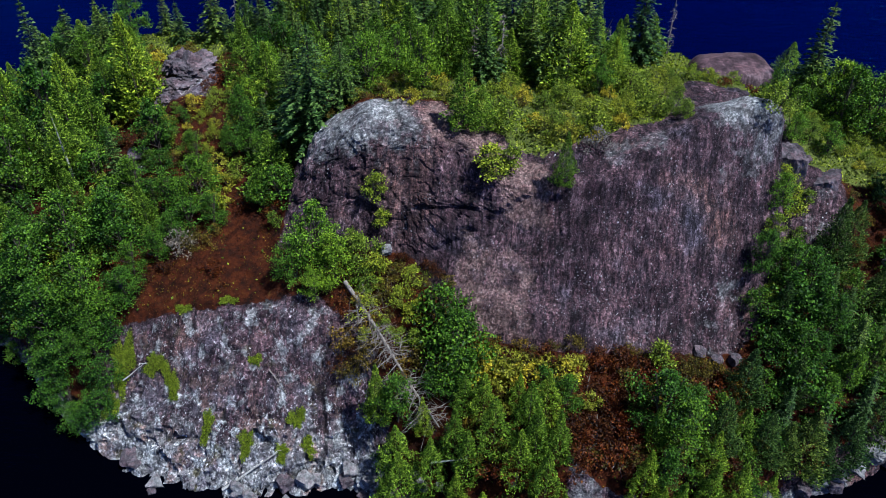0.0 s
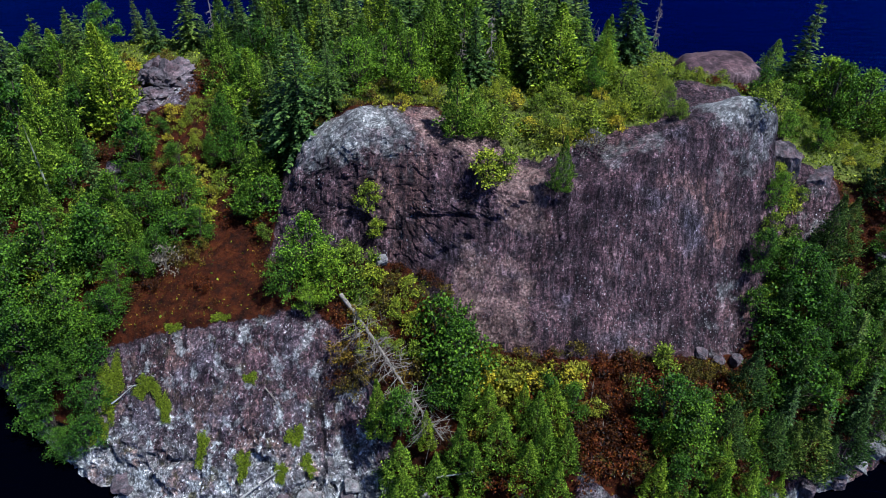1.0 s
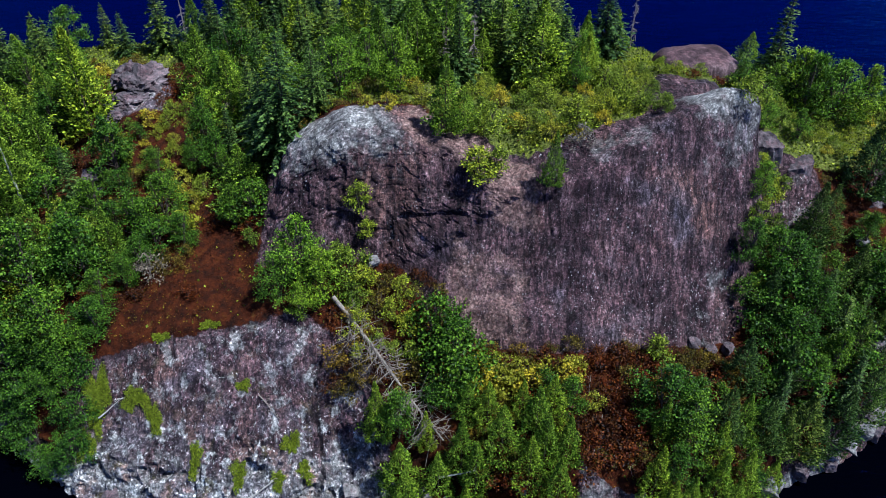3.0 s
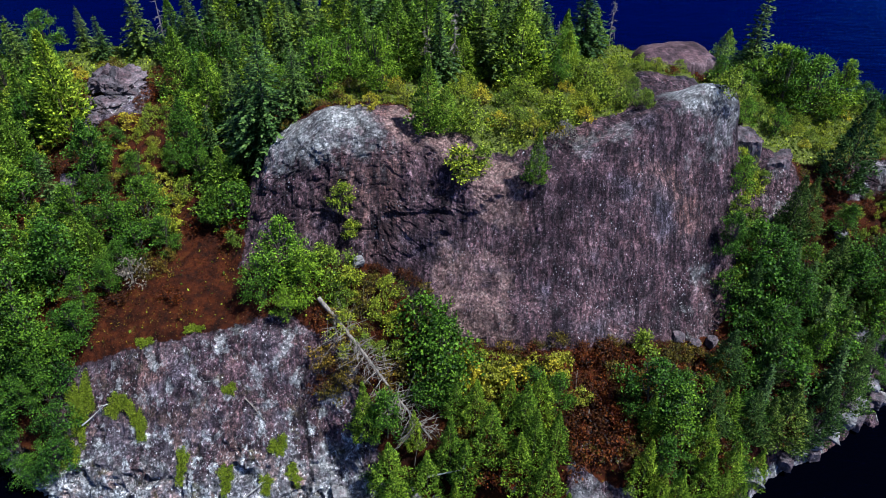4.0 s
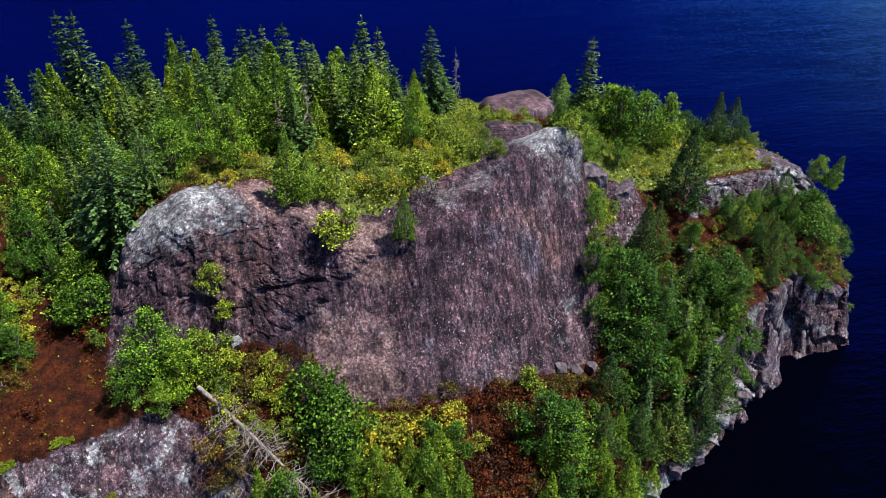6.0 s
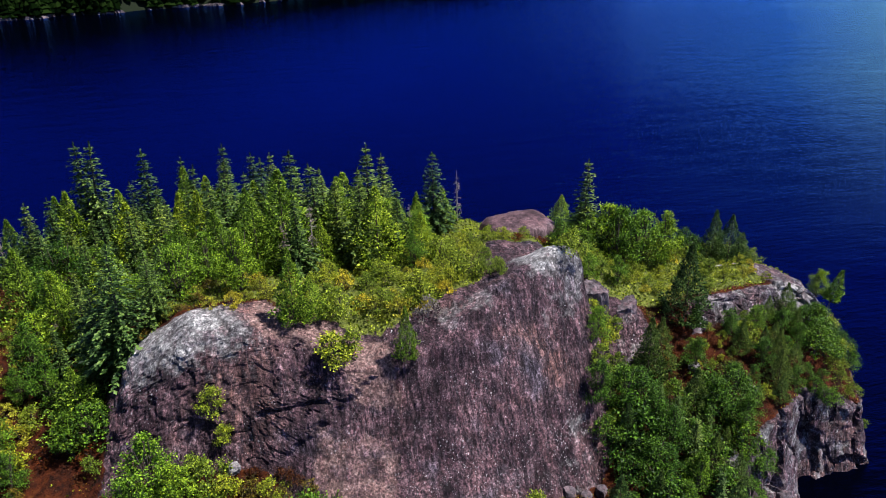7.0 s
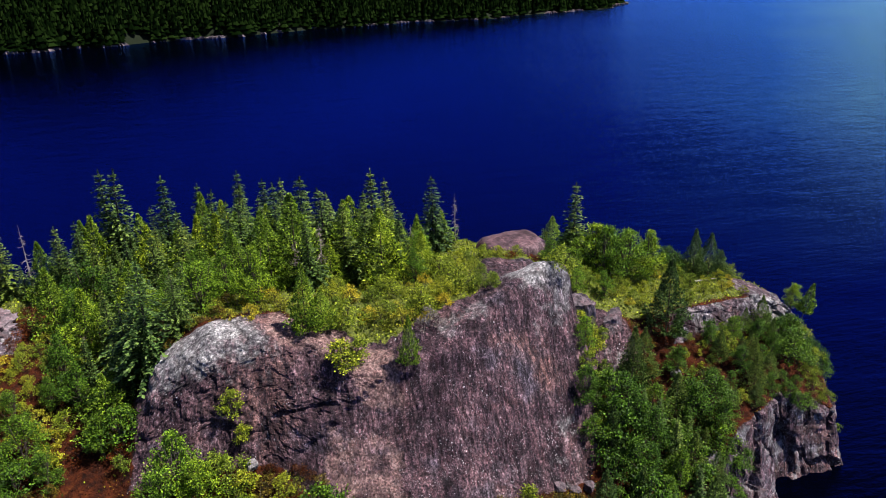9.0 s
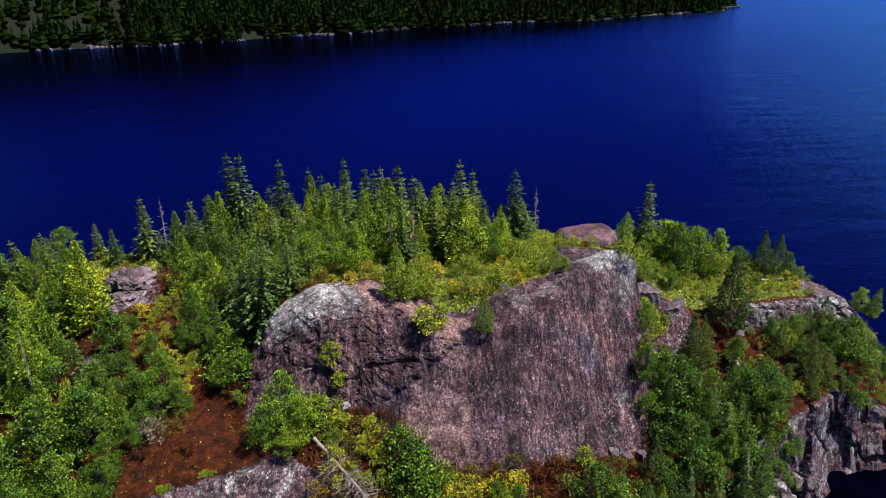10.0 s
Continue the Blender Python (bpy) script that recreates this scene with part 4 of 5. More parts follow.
CEDARS = [(-17.3, 58.0, 6.0), (-18.2, 58.4, 5.5), (-8.4, 55.7, 6.7), (-6.8, 53.9, 5.7), (-1.9, 45.4, 6.7), (2.0, 47.4, 5.9), (2.6, 48.7, 6.0), (4.3, 46.2, 4.2),
          (8.8, 52.7, 2.9), (10.6, 51.5, 3.4), (-13.8, 59.2, 5.5), (-2.2, 36.6, 4.6, 0.95), (-1.2, 36.9, 2.6, 1.2), (3.4, 33.3, 3.3, 0.72), (-26.4, 46.3, 7.6),
          (-29.0, 47.0, 5.0), (-35.7, 45.0, 6.6), (-14.4, 38.3, 4.5), (4.0, 43.9, 5.5)]
CEDARS_EAST = [(23.9, 37.9, 6.1), (19.2, 34.5, 4.9), (20.3, 35.0, 4.0), (29.9, 43.7, 4.3), (31.5, 43.8, 4.0), (32.7, 43.9, 2.5), (13.6, 27.4, 4.0), (11.8, 24.5, 4.0), (14.3, 24.8, 4.0), (18.2, 25.6, 3.4)]
CEDARS_FRONT = [(-4.8, 23.5, 4.0), (-2.9, 22.8, 4.0), (-1.0, 22.8, 4.0), (0.3, 23.5, 4.0), (1.6, 22.5, 4.0), (2.9, 24.8, 4.0)]
BIRCHES = [(21.7, 45.3, 4.6), (23.7, 43.9, 4.5), (25.6, 43.6, 4.2), (22.1, 44.3, 4.9), (36.4, 39.4, 2.6), (-10.2, 31.9, 4.3), (-9.0, 30.8, 3.6), (-11.4, 30.9, 3.2), (-10.1, 29.9, 2.4), 
           (15.6, 34.8, 2.3), (5.9, 41.8, 2.6), (-8.4, 41.6, 3.7), (-4.9, 40.6, 4.1)]
BIRCHES_FRONT = [(8.8, 25.0, 4.2), (9.9, 24.0, 3.8), (10.6, 25.5, 3.0), (9.0, 22.4, 3.2), (18.9, 30.8, 3.6), (14.6, 32.3, 3.0), (-4.9, 25.1, 3.6)]
BIRCHES_WEST = [(-17.0, 51.8, 4.9), (-17.5, 48.1, 3.9), (-32.7, 39.3, 6.0), (-32.1, 43.5, 6.6), (-20.3, 40.3, 3.2), (-18.4, 42.0, 2.6), (-20.5, 36.0, 4.0), (-17.8, 35.6, 2.6), (-23.1, 33.7, 5.0),
                (-26.2, 33.4, 5.5), (-28.5, 32.4, 5.4), (-24.4, 30.6, 4.6), (-30.1, 32.4, 4.8), (-27.1, 29.9, 4.6), (-21.8, 32.0, 2.8), (-20.4, 32.7, 2.8), (-21.6, 30.5, 2.8), (-20.0, 34.2, 2.6), (-24.6, 28.4, 2.8), (-23.4, 29.0, 2.6)]
TALL = {"spruce": 6.5, "blue": 5.5, "cedar": 5.0, "fir": 5.0, "birch": 4.2, "grove": 4.2, "shrub": 1.6, "green": 2.0, "yellow": 1.2, "rust": 0.8, "dry": 1.7, "olive": 0.9}
for key, rows in (("spruce", SPRUCES), ("spruce", SPRUCES_WEST), ("cedar", CEDARS), ("fir", CEDARS_EAST), ("cedar", CEDARS_FRONT), ("birch", BIRCHES), ("grove", BIRCHES_FRONT), ("grove", BIRCHES_WEST),
                  ("blue", [(-11.7, 39.8, 7.0, 1.3), (-13.2, 41.0, 6.2, 1.2), (-9.8, 40.4, 4.6, 1.1)]), ("green", [(16.3, 31.4, 3.4), (16.7, 27.7, 3.4), (21.0, 29.8, 3.0), (-2.9, 28.9, 3.4), (-2.1, 27.4, 3.4), (-1.7, 26.4, 2.4), (-1.9, 28.4, 2.6)]),
                  ("shrub", [(33.7, 43.7, 1.2), (-0.1, 37.0, 1.2), (-0.4, 33.95, 1.7, 1.3), (0.5, 34.4, 1.5, 1.2), (-7.0, 34.0, 1.6, 0.9), (-6.6, 33.2, 1.2), (7.8, 42.4, 1.8), (8.3, 38.8, 1.8), (5.3, 37.4, 1.8), (0.3, 37.1, 1.8), (9.2, 28.1, 1.8)]),
                  ("shrub", [(13.4, 45.4, 0.9), (15.0, 45.5, 0.8), (17.4, 45.9, 1.0), (12.4, 45.8, 1.0)]), ("rust", [(16.2, 45.2, 0.6), (14.3, 44.8, 0.5)]),
                  ("shrub", [(-7.6, 31.8, 2.0), (-6.8, 31.3, 1.6), (-8.3, 32.4, 1.6), (-7.2, 30.8, 1.4)]), ("yellow", [(2.5, 36.9, 1.2), (3.7, 36.3, 1.2), (0.6, 26.8, 1.3), (-0.3, 26.5, 1.3), (3.9, 27.0, 1.3), (1.3, 27.3, 1.5), (2.0, 26.7, 1.4), (0.3, 27.5, 1.4), (-0.6, 27.2, 1.3), (3.0, 27.5, 1.1)]),
                  ("yellow", [(4.4, 36.6, 0.9), (5.2, 36.2, 0.8), (1.8, 37.6, 0.9), (6.8, 37.2, 0.8)]), ("rust", [(17.0, 25.6, 1.1), (5.7, 27.5, 0.9), (7.0, 28.2, 0.9)]), ("dry", [(-19.2, 33.3, 1.8), (-17.0, 47.2, 1.8), (5.2, 35.6, 1.4)])):
    for x, y, tall, *wide in rows:
        put(key, x, y, tall / TALL[key], wide=wide[0] if wide else 1.0)

# ---------------------------------------------------------------- scattered growth
rng = np.random.default_rng(5)
TAKEN = [(x, y) for rows in (SPRUCES, SPRUCES_WEST, CEDARS, CEDARS_EAST, CEDARS_FRONT, BIRCHES, BIRCHES_FRONT, BIRCHES_WEST) for x, y, *_ in rows]
HEATH = [(-27.9, 37.8, 1.8), (-21.0, 50.4, 2.0), (-21.6, 52.6, 1.8), (-24.2, 51.5, 2.6), (-24.0, 48.5, 2.6), (-25.9, 43.6, 1.8), (-25.3, 40.9, 1.5), (-17.0, 38.1, 1.3), (-16.4, 35.6, 1.6), (-15.9, 32.6, 2.7), (-18.2, 31.2, 1.8), (-13.6, 31.2, 1.8), (-28.6, 37.0, 2.0)]


def off_heath(x, y):
    return all((x - u) ** 2 + (y - v) ** 2 > r * r for u, v, r in HEATH)


def scatter(key, count, x0, x1, y0, y1, small, large, apart, keep=off_heath):
    """Plants of a kind at random over a stretch of the island, small to large metres tall."""
    made = tries = 0
    while made < count and tries < count * 25:
        tries += 1
        x, y = rng.uniform(x0, x1), rng.uniform(y0, y1)
        if any((x - u) ** 2 + (y - v) ** 2 < apart ** 2 for u, v in TAKEN) or (keep and not keep(x, y)):
            continue
        if put(key, x, y, rng.uniform(small, large) / TALL[key]):
            TAKEN.append((x, y))
            made += 1


def glade(x, y):
    """The open strip of red heath running up the western slope."""
    f = (y - 1) / 49
    return 40 < y < 57 and -3 - 24.5 * f < x < -3 - 17 * f


def west(x, y):
    """The wooded western slope, above the outcrop and left of the domed shoulder."""
    return off_heath(x, y) and not glade(x, y) and not (x > -22.5 and y < 34.8) and not (x > -13.5 and y < 41)


def forest(x, y):
    return not (x > -10 and y < 43) and not glade(x, y)


scatter("spruce", 46, -21, 7, 43, 60, 3.5, 7.0, 1.3, forest)
scatter("cedar", 24, -21, 8, 43, 60, 3.0, 5.6, 1.2, forest)
scatter("birch", 18, -20, 7, 42, 58, 2.2, 3.8, 1.1, forest)
scatter("spruce", 12, -42, -19, 38, 60, 3.5, 6.5, 1.5, west)
scatter("cedar", 32, -42, -20, 33, 58, 3.0, 5.6, 1.4, west)
scatter("birch", 10, -42, -13.5, 36, 58, 2.4, 4.6, 1.25, west)
scatter("grove", 28, -42, -13.5, 30, 58, 2.4, 4.6, 1.25, west)
scatter("green", 46, -42, -13.5, 28.5, 56, 1.4, 2.6, 0.95, west)
scatter("shrub", 50, -40, -13.5, 30, 57, 1.0, 2.0, 0.9, west)
scatter("yellow", 22, -30, -16, 34, 54, 0.5, 1.1, 0.9)
scatter("shrub", 10, -25, -19, 41.5, 47, 0.6, 1.2, 1.0)
scatter("green", 8, -26, -20, 42, 46, 1.0, 1.7, 1.0)
scatter("rust", 60, -30, -13.5, 30.5, 55, 0.3, 0.8, 0.6, None)
# the lip and plateau above the great face, and the eastern terrace
scatter("shrub", 60, -1, 11.5, 37, 46, 0.6, 1.3, 0.65, lambda x, y: y > 36.2 + 0.25 * max(0, x - 7) + 0.45 * max(0, 5 - x) and x < 10.6 + 0.1 * (y - 40))
scatter("yellow", 26, -9, 10, 37.2, 43, 0.4, 0.9, 0.7, lambda x, y: y > 38.2 or x > 2)
scatter("green", 9, 18, 31, 43, 49, 1.4, 2.4, 1.0, None)
scatter("shrub", 64, 17.5, 34, 39.5, 48, 0.5, 1.2, 0.7, lambda x, y: y > 40 and not (x > 31.5 and y < 43.2))
scatter("yellow", 14, 19, 33, 40, 46, 0.4, 0.8, 0.8, None)
scatter("birch", 8, 17.5, 25, 40, 46, 1.6, 2.8, 1.0, None)
scatter("birch", 7, 19, 27, 44, 49, 2.2, 3.8, 1.2, None)
scatter("cedar", 8, 12, 26, 46, 52, 2.0, 3.6, 1.4, lambda x, y: not (11.5 < x < 20 and 45 < y < 52))
# the eastern slope down to the water


def ledge(x):
    """The line above the sea cliff from which the eastern slope bears trees."""
    return float(np.interp(x, STATION, BENCH_Y)) + (0.5 if x > 23 else -0.8)


EAST = lambda x, y: (y < 33 or x > 23) and not (23.2 < x < 26.6 and 33.5 < y < 38) and y > ledge(x) and not (x > 31 and y < 35.4) and not (x > 25 and y > 37.6)
scatter("fir", 8, 15, 22, 25, 34, 2.8, 4.6, 1.15, EAST)
scatter("fir", 8, 22, 31, 28, 36, 1.8, 3.0, 1.1, EAST)
scatter("grove", 5, 14.5, 23, 25, 35, 2.2, 3.6, 1.15, EAST)
scatter("grove", 14, 15.5, 26, 25, 36, 2.8, 4.2, 1.3, EAST)
scatter("spruce", 8, 14.5, 26, 25, 35, 2.6, 4.4, 1.05, EAST)
scatter("grove", 8, 22, 34, 27, 37, 1.5, 2.6, 1.0, EAST)
scatter("fir", 10, 22, 33, 28, 37, 1.5, 2.8, 1.0, EAST)
scatter("green", 34, 14.5, 35, 24, 38, 1.2, 2.4, 0.9, EAST)
scatter("shrub", 22, 15, 36, 28, 39, 0.8, 1.8, 0.9, EAST)
scatter("fir", 8, 25.2, 31, 33, 37.2, 2.4, 3.8, 1.0, EAST)
scatter("grove", 6, 25.5, 31, 33, 37.2, 1.8, 3.0, 1.0, EAST)
scatter("fir", 7, 30.5, 36, 35.4, 37.8, 1.6, 3.0, 0.9, None)
scatter("green", 10, 30, 36.6, 35.2, 38, 1.0, 1.8, 0.7, None)
scatter("shrub", 14, 23, 36, 35, 38, 0.4, 0.9, 0.7, None)
scatter("rust", 12, 21.5, 27, 35.4, 37.6, 0.3, 0.6, 0.6, None)
scatter("green", 5, 30.6, 33.4, 33.2, 34.4, 0.9, 1.6, 0.6, None)
scatter("shrub", 6, 34, 37, 33.4, 35.4, 0.6, 1.1, 0.6, None)
scatter("green", 6, 22.6, 26, 28.8, 30.6, 0.8, 1.5, 0.7, None)
scatter("green", 30, -29, -22.3, 25.6, 31, 1.0, 2.2, 0.7, None)
scatter("grove", 8, -29, -23, 27, 31, 2.0, 3.2, 0.9, None)
# the slope before the cliff
FRONT = lambda x, y: not (4.0 < x < 7.8 and y > 20.5) and y < 27.4 and not (-8 < x < -5 and y > 26)
scatter("cedar", 26, -6, 15, 20.8, 25.5, 2.6, 4.4, 0.95, FRONT)
scatter("grove", 5, -6, 15, 21, 26, 2.0, 3.2, 1.2, FRONT)
scatter("green", 18, -7, 16, 20.8, 27, 0.8, 1.8, 0.85, FRONT)
scatter("yellow", 12, -1, 5.5, 25.2, 28, 0.6, 1.2, 0.6, None)
scatter("rust", 60, 0, 13, 22.5, 28.4, 0.5, 1.0, 0.55, None)
scatter("olive", 60, -1, 14, 23, 28.6, 0.5, 1.0, 0.55, None)
scatter("shrub", 10, -8, -4, 28, 31, 0.7, 1.4, 0.8, None)
scatter("rust", 16, -8.5, -3, 27.5, 32, 0.4, 0.8, 0.7, None)
scatter("dry", 5, -8, -4, 27.5, 31, 0.9, 1.5, 1.0, None)
scatter("olive", 24, -8.5, -2.5, 27, 31.2, 0.5, 1.1, 0.6, None)
scatter("olive", 40, -30, -13.5, 33, 56, 0.4, 0.9, 0.7, None)
scatter("olive", 14, -12, 10, 37, 43, 0.4, 0.8, 0.6, lambda x, y: y > 38.5 or x > 2)
scatter("olive", 10, 21, 28, 34.5, 37.8, 0.4, 0.8, 0.6, None)
scatter("shrub", 8, 14.6, 18, 30, 37, 1.0, 2.0, 0.8, None)

for forms in KINDS.values():                          # forms that found no place
    for ob in forms:
        if "unused" in ob:
            for o in (*ob.children, ob):
                bpy.data.objects.remove(o)

# ---------------------------------------------------------------- dead wood
def snag(x, y, tall, wide, seed, twigs=46, mat="dead", label="bare grey dead tree with drooping twigs"):
    ob = tagged(new("dead_tree"), label, "tree", "dead trees")
    v, q = dead_mesh(seed, tall, wide, twigs)
    part("trunk", quick("trunk", v, q, MAT[mat]), ob)
    ob.location = (x, y, height(x, y) - 0.1)
    return ob


snag(11.9, 51.9, 4.4, 0.7, 81, 40)
snag(-0.2, 44.3, 4.4, 1.0, 82, 60)
snag(-2.0, 44.6, 3.4, 0.9, 83, 50)
snag(6.8, 46.5, 3.4, 0.6, 84, 30)
tilted = tagged(new("birch_tree"), "small slender birch leaning out from the rock", "tree", "birches on the island")
trunk, (cv, cq) = cone_mesh(88, 2.6, 0.6, 1500)
part("trunk", quick("trunk", *tubes([[((0, 0, 3.6 * f - 0.3 * (f == 0)), 0.05 * (1 - 0.8 * f)) for f in np.linspace(0, 1, 6)]], 6), MAT["dead"], True), tilted)
part("crown", quick("crown", cv + np.array([0, 0, 1.1]), cq, MAT["cedar"]), tilted)
tilted.matrix_basis = pose(36.4, 38.3, height(36.4, 38.3), 4, 9, 0)
paper = tagged(new("birch_tree"), "tall narrow birch with a bare white trunk", "tree", "birches on the island")
trunk, (cv, cq) = cone_mesh(85, 4.4, 1.15, 2900)
part("trunk", quick("trunk", *tubes([[((0, 0, 5.8 * f - 0.2 * (f == 0)), 0.11 * (1 - 0.8 * f)) for f in np.linspace(0, 1, 7)]], 7), MAT["white"], True), paper, "bare white bark")
part("crown", quick("crown", cv + np.array([0, 0, 2.0]), cq, MAT["cedar"]), paper)
paper.location = (-28.7, 39.4, height(-28.7, 39.4))
snag(-31.5, 36.2, 2.8, 0.8, 86, 30)
snag(-23.0, 59.5, 6.0, 0.8, 87, 34)


def fallen(name, ends, thick, twigs, reach, seed, mat, label):
    """A bleached log lying between two points, with its bare boughs."""
    r = np.random.default_rng(seed)
    p0, p1 = (np.array((x, y, height(x, y) + lift)) for x, y, lift in ends)
    ob = tagged(new(name), label, "log", "dead wood")
    ob.location = p0
    axis = p1 - p0
    sag = lambda f: np.array([0.03, 0.05, -0.06]) * math.sin(math.pi * f * 2) * np.linalg.norm(axis) * 0.2
    part("trunk", quick("trunk", *tubes([[(axis * f + sag(f), thick * (1 - 0.7 * f)) for f in np.linspace(0, 1, 9)]], 7), MAT[mat], True), ob)
    for k in range(twigs):
        runs = []
        f = r.uniform(0.08, 0.95)
        a = axis * f + sag(f)
        side = np.cross(axis, r.normal(size=3))
        side /= np.linalg.norm(side)
        side[2] = side[2] * 0.5 - 0.1
        tip = a + side * reach * r.uniform(0.4, 1.1) + axis / np.linalg.norm(axis) * r.uniform(-0.2, 0.5)
        mid = (a + tip) / 2 + r.normal(size=3) * 0.06
        runs.append([(a, 0.026), (mid, 0.018), (tip, 0.006)])
        for _ in range(3):
            s = mid + (tip - mid) * r.uniform(-0.4, 0.9)
            runs.append([(s, 0.017), (s + r.normal(size=3) * 0.28 * reach, 0.006)])
        part("branch", quick("branch", *tubes(runs, 4), MAT[mat]), ob)
    return ob


fallen("fallen_tree", ((-8.4, 30.3, 0.9), (-2.6, 24.4, 0.9)), 0.13, 130, 1.9, 91, "dead", "fallen bleached tree with bare boughs on the slope")
fallen("driftwood_log", ((-14.6, 22.6, 0.3), (-11.6, 24.0, 0.35)), 0.09, 3, 0.4, 92, "white", "white driftwood log lying on shore rocks")
fallen("driftwood_log", ((-21.3, 27.0, 0.25), (-19.8, 27.4, 0.3)), 0.05, 2, 0.4, 93, "white", "thin white stick lying on bare rock")
fallen("driftwood_log", ((4.6, 23.6, 0.2), (6.9, 23.0, 0.25)), 0.07, 14, 0.6, 94, "dead", "bleached driftwood heap on the rock edge")
fallen("driftwood_log", ((-2.9, 22.9, 1.6), (-1.0, 22.7, 1.9)), 0.06, 2, 0.3, 95, "white", "pale broken log leaning among the trees")
fallen("driftwood_log", ((5.1, 26.2, 0.2), (5.3, 27.0, 0.5)), 0.04, 1, 0.3, 96, "dead", "thin bleached stick on brown heath")
fallen("driftwood_log", ((5.6, 24.0, 0.2), (5.6, 25.0, 0.5)), 0.04, 1, 0.3, 97, "dead", "thin bleached stick on brown heath")
fallen("driftwood_log", ((-12.4, 27.0, 0.15), (-11.3, 26.2, 0.15)), 0.04, 4, 0.4, 98, "dead", "thin dead branch on bare rock")
fallen("driftwood_log", ((29.0, 42.2, 0.25), (31.0, 42.0, 0.3)), 0.07, 2, 0.3, 99, "white", "pale log lying on mossy terrace")


# ---------------------------------------------------------------- loose rocks
def boulder_mesh(seed, mat, cuts=13, fine=4, squash=0.75, square=False, rough=0.09):
    """A broken block: a ball cut by planes, roughened."""
    r = random.Random(seed)
    b = bmesh.new()
    bmesh.ops.create_icosphere(b, subdivisions=fine, radius=1)
    planes = []
    if square:
        for v in ((1, 0, 0), (-1, 0, 0), (0, 1, 0), (0, -1, 0), (0, 0, 1), (0, 0, -1)):
            planes.append((Vector((v[0] + r.gauss(0, 0.12), v[1] + r.gauss(0, 0.12), v[2] + r.gauss(0, 0.10))).normalized(), r.uniform(0.50, 0.62)))
        cuts = cuts * 2 // 3
    for _ in range(cuts):
        v = Vector((r.gauss(0, 1), r.gauss(0, 1), r.gauss(0, 0.8))).normalized()
        planes.append((v, r.uniform(0.36, 0.72) if not square else r.uniform(0.50, 0.75)))
    for v in b.verts:
        co = v.co.copy()
        for nrm, d in planes:
            over = co.dot(nrm) - d
            if over > 0:
                co -= nrm * over
        co += co.normalized() * rough * noise.fractal(co * 3.2 + Vector((seed, 0, 0)), 0.7, 2.0, 5)
        co.z *= squash
        v.co = co
    for f in b.faces:
        f.smooth = False
    me = bpy.data.meshes.new("boulder")
    b.to_mesh(me)
    b.free()
    me.materials.append(mat)
    return me


ROCKS = {key: [boulder_mesh(200 + 10 * n + k, MAT[key], square=k < 2) for k in range(4)] for n, key in enumerate(("granite", "pale", "cap"))}
ROCKS["crag"] = [boulder_mesh(260 + k, MAT["granite"], 22, 5, 0.8, False, 0.22) for k in range(4)]


def rock(x, y, size, key, label, sink=0.35, turn=None, flat=1.0, wide=1.0, z=None):
    ob = tagged(new("rock", ROCKS[key][put.rng.integers(4)]), label, "rock", "loose rocks")
    base = max(height(x, y) if z is None else z, -0.1)
    ob.matrix_basis = pose(x, y, base + size * 0.6 * flat * (1 - sink), 0, 0, put.rng.uniform(0, 360) if turn is None else turn) @ Matrix.Diagonal((size * wide, size, size * flat, 1))
    return ob


def cap_mesh():
    """A low slab with a gently domed top, rounded shoulders and an undercut side."""
    b = bmesh.new()
    bmesh.ops.create_icosphere(b, subdivisions=5, radius=1)
    for v in b.verts:
        x, y, z = v.co
        k = (abs(x) ** 7 + abs(y) ** 5 + abs(z) ** 7) ** (-1 / 6.5)
        co = Vector((x * k, y * k, z * k))
        under = 0.30 * max(0.0, -co.z + 0.15) * max(0.0, co.x)
        co = Vector((co.x * (1 - 0.10 * max(0, co.z)) - under, co.y, co.z * 0.5 - 0.03 * co.x * co.x + 0.04 * co.x))
        co += co.normalized() * 0.035 * noise.fractal(co * 2.2 + Vector((3, 1, 7)), 0.8, 2.0, 6)
        v.co = co
    for q in b.faces:
        q.smooth = True
    me = bpy.data.meshes.new("cap_rock")
    b.to_mesh(me)
    b.free()
    me.materials.append(MAT["cap"])
    return me


cap = new("cap_rock", cap_mesh())
cap.matrix_basis = pose(15.7, 48.2, 14.6, 2, 1, 6) @ Matrix.Diagonal((2.7, 2.2, 2.3, 1))
for x, y, z, sizes, turn, seed, label in ((16.9, 38.3, 13.1, (1.2, 1.5, 2.5), 6, 321, "tall cracked grey block beside the cliff"), (19.4, 38.3, 12.0, (1.4, 1.3, 1.8), -8, 322, "flat-topped grey block beside the cliff"),
                                          (18.1, 39.2, 12.7, (0.9, 1.0, 1.6), 30, 323, "grey angular block beside the cliff")):
    ob = tagged(new("rock", boulder_mesh(seed, MAT["granite"], 6, 4, 1.0, True, 0.07)), label, "rock", "loose rocks")
    ob.matrix_basis = pose(x, y, z, 3, -4, turn) @ Matrix.Diagonal((*sizes, 1))
tagged(cap, "large rounded violet-grey granite block on the plateau", "rock")
rock(-6.3, 32.3, 0.5, "pale", "white angular stone at the cliff foot")
rock(-24.6, 41.2, 0.95, "granite", "grey boulder among heath")
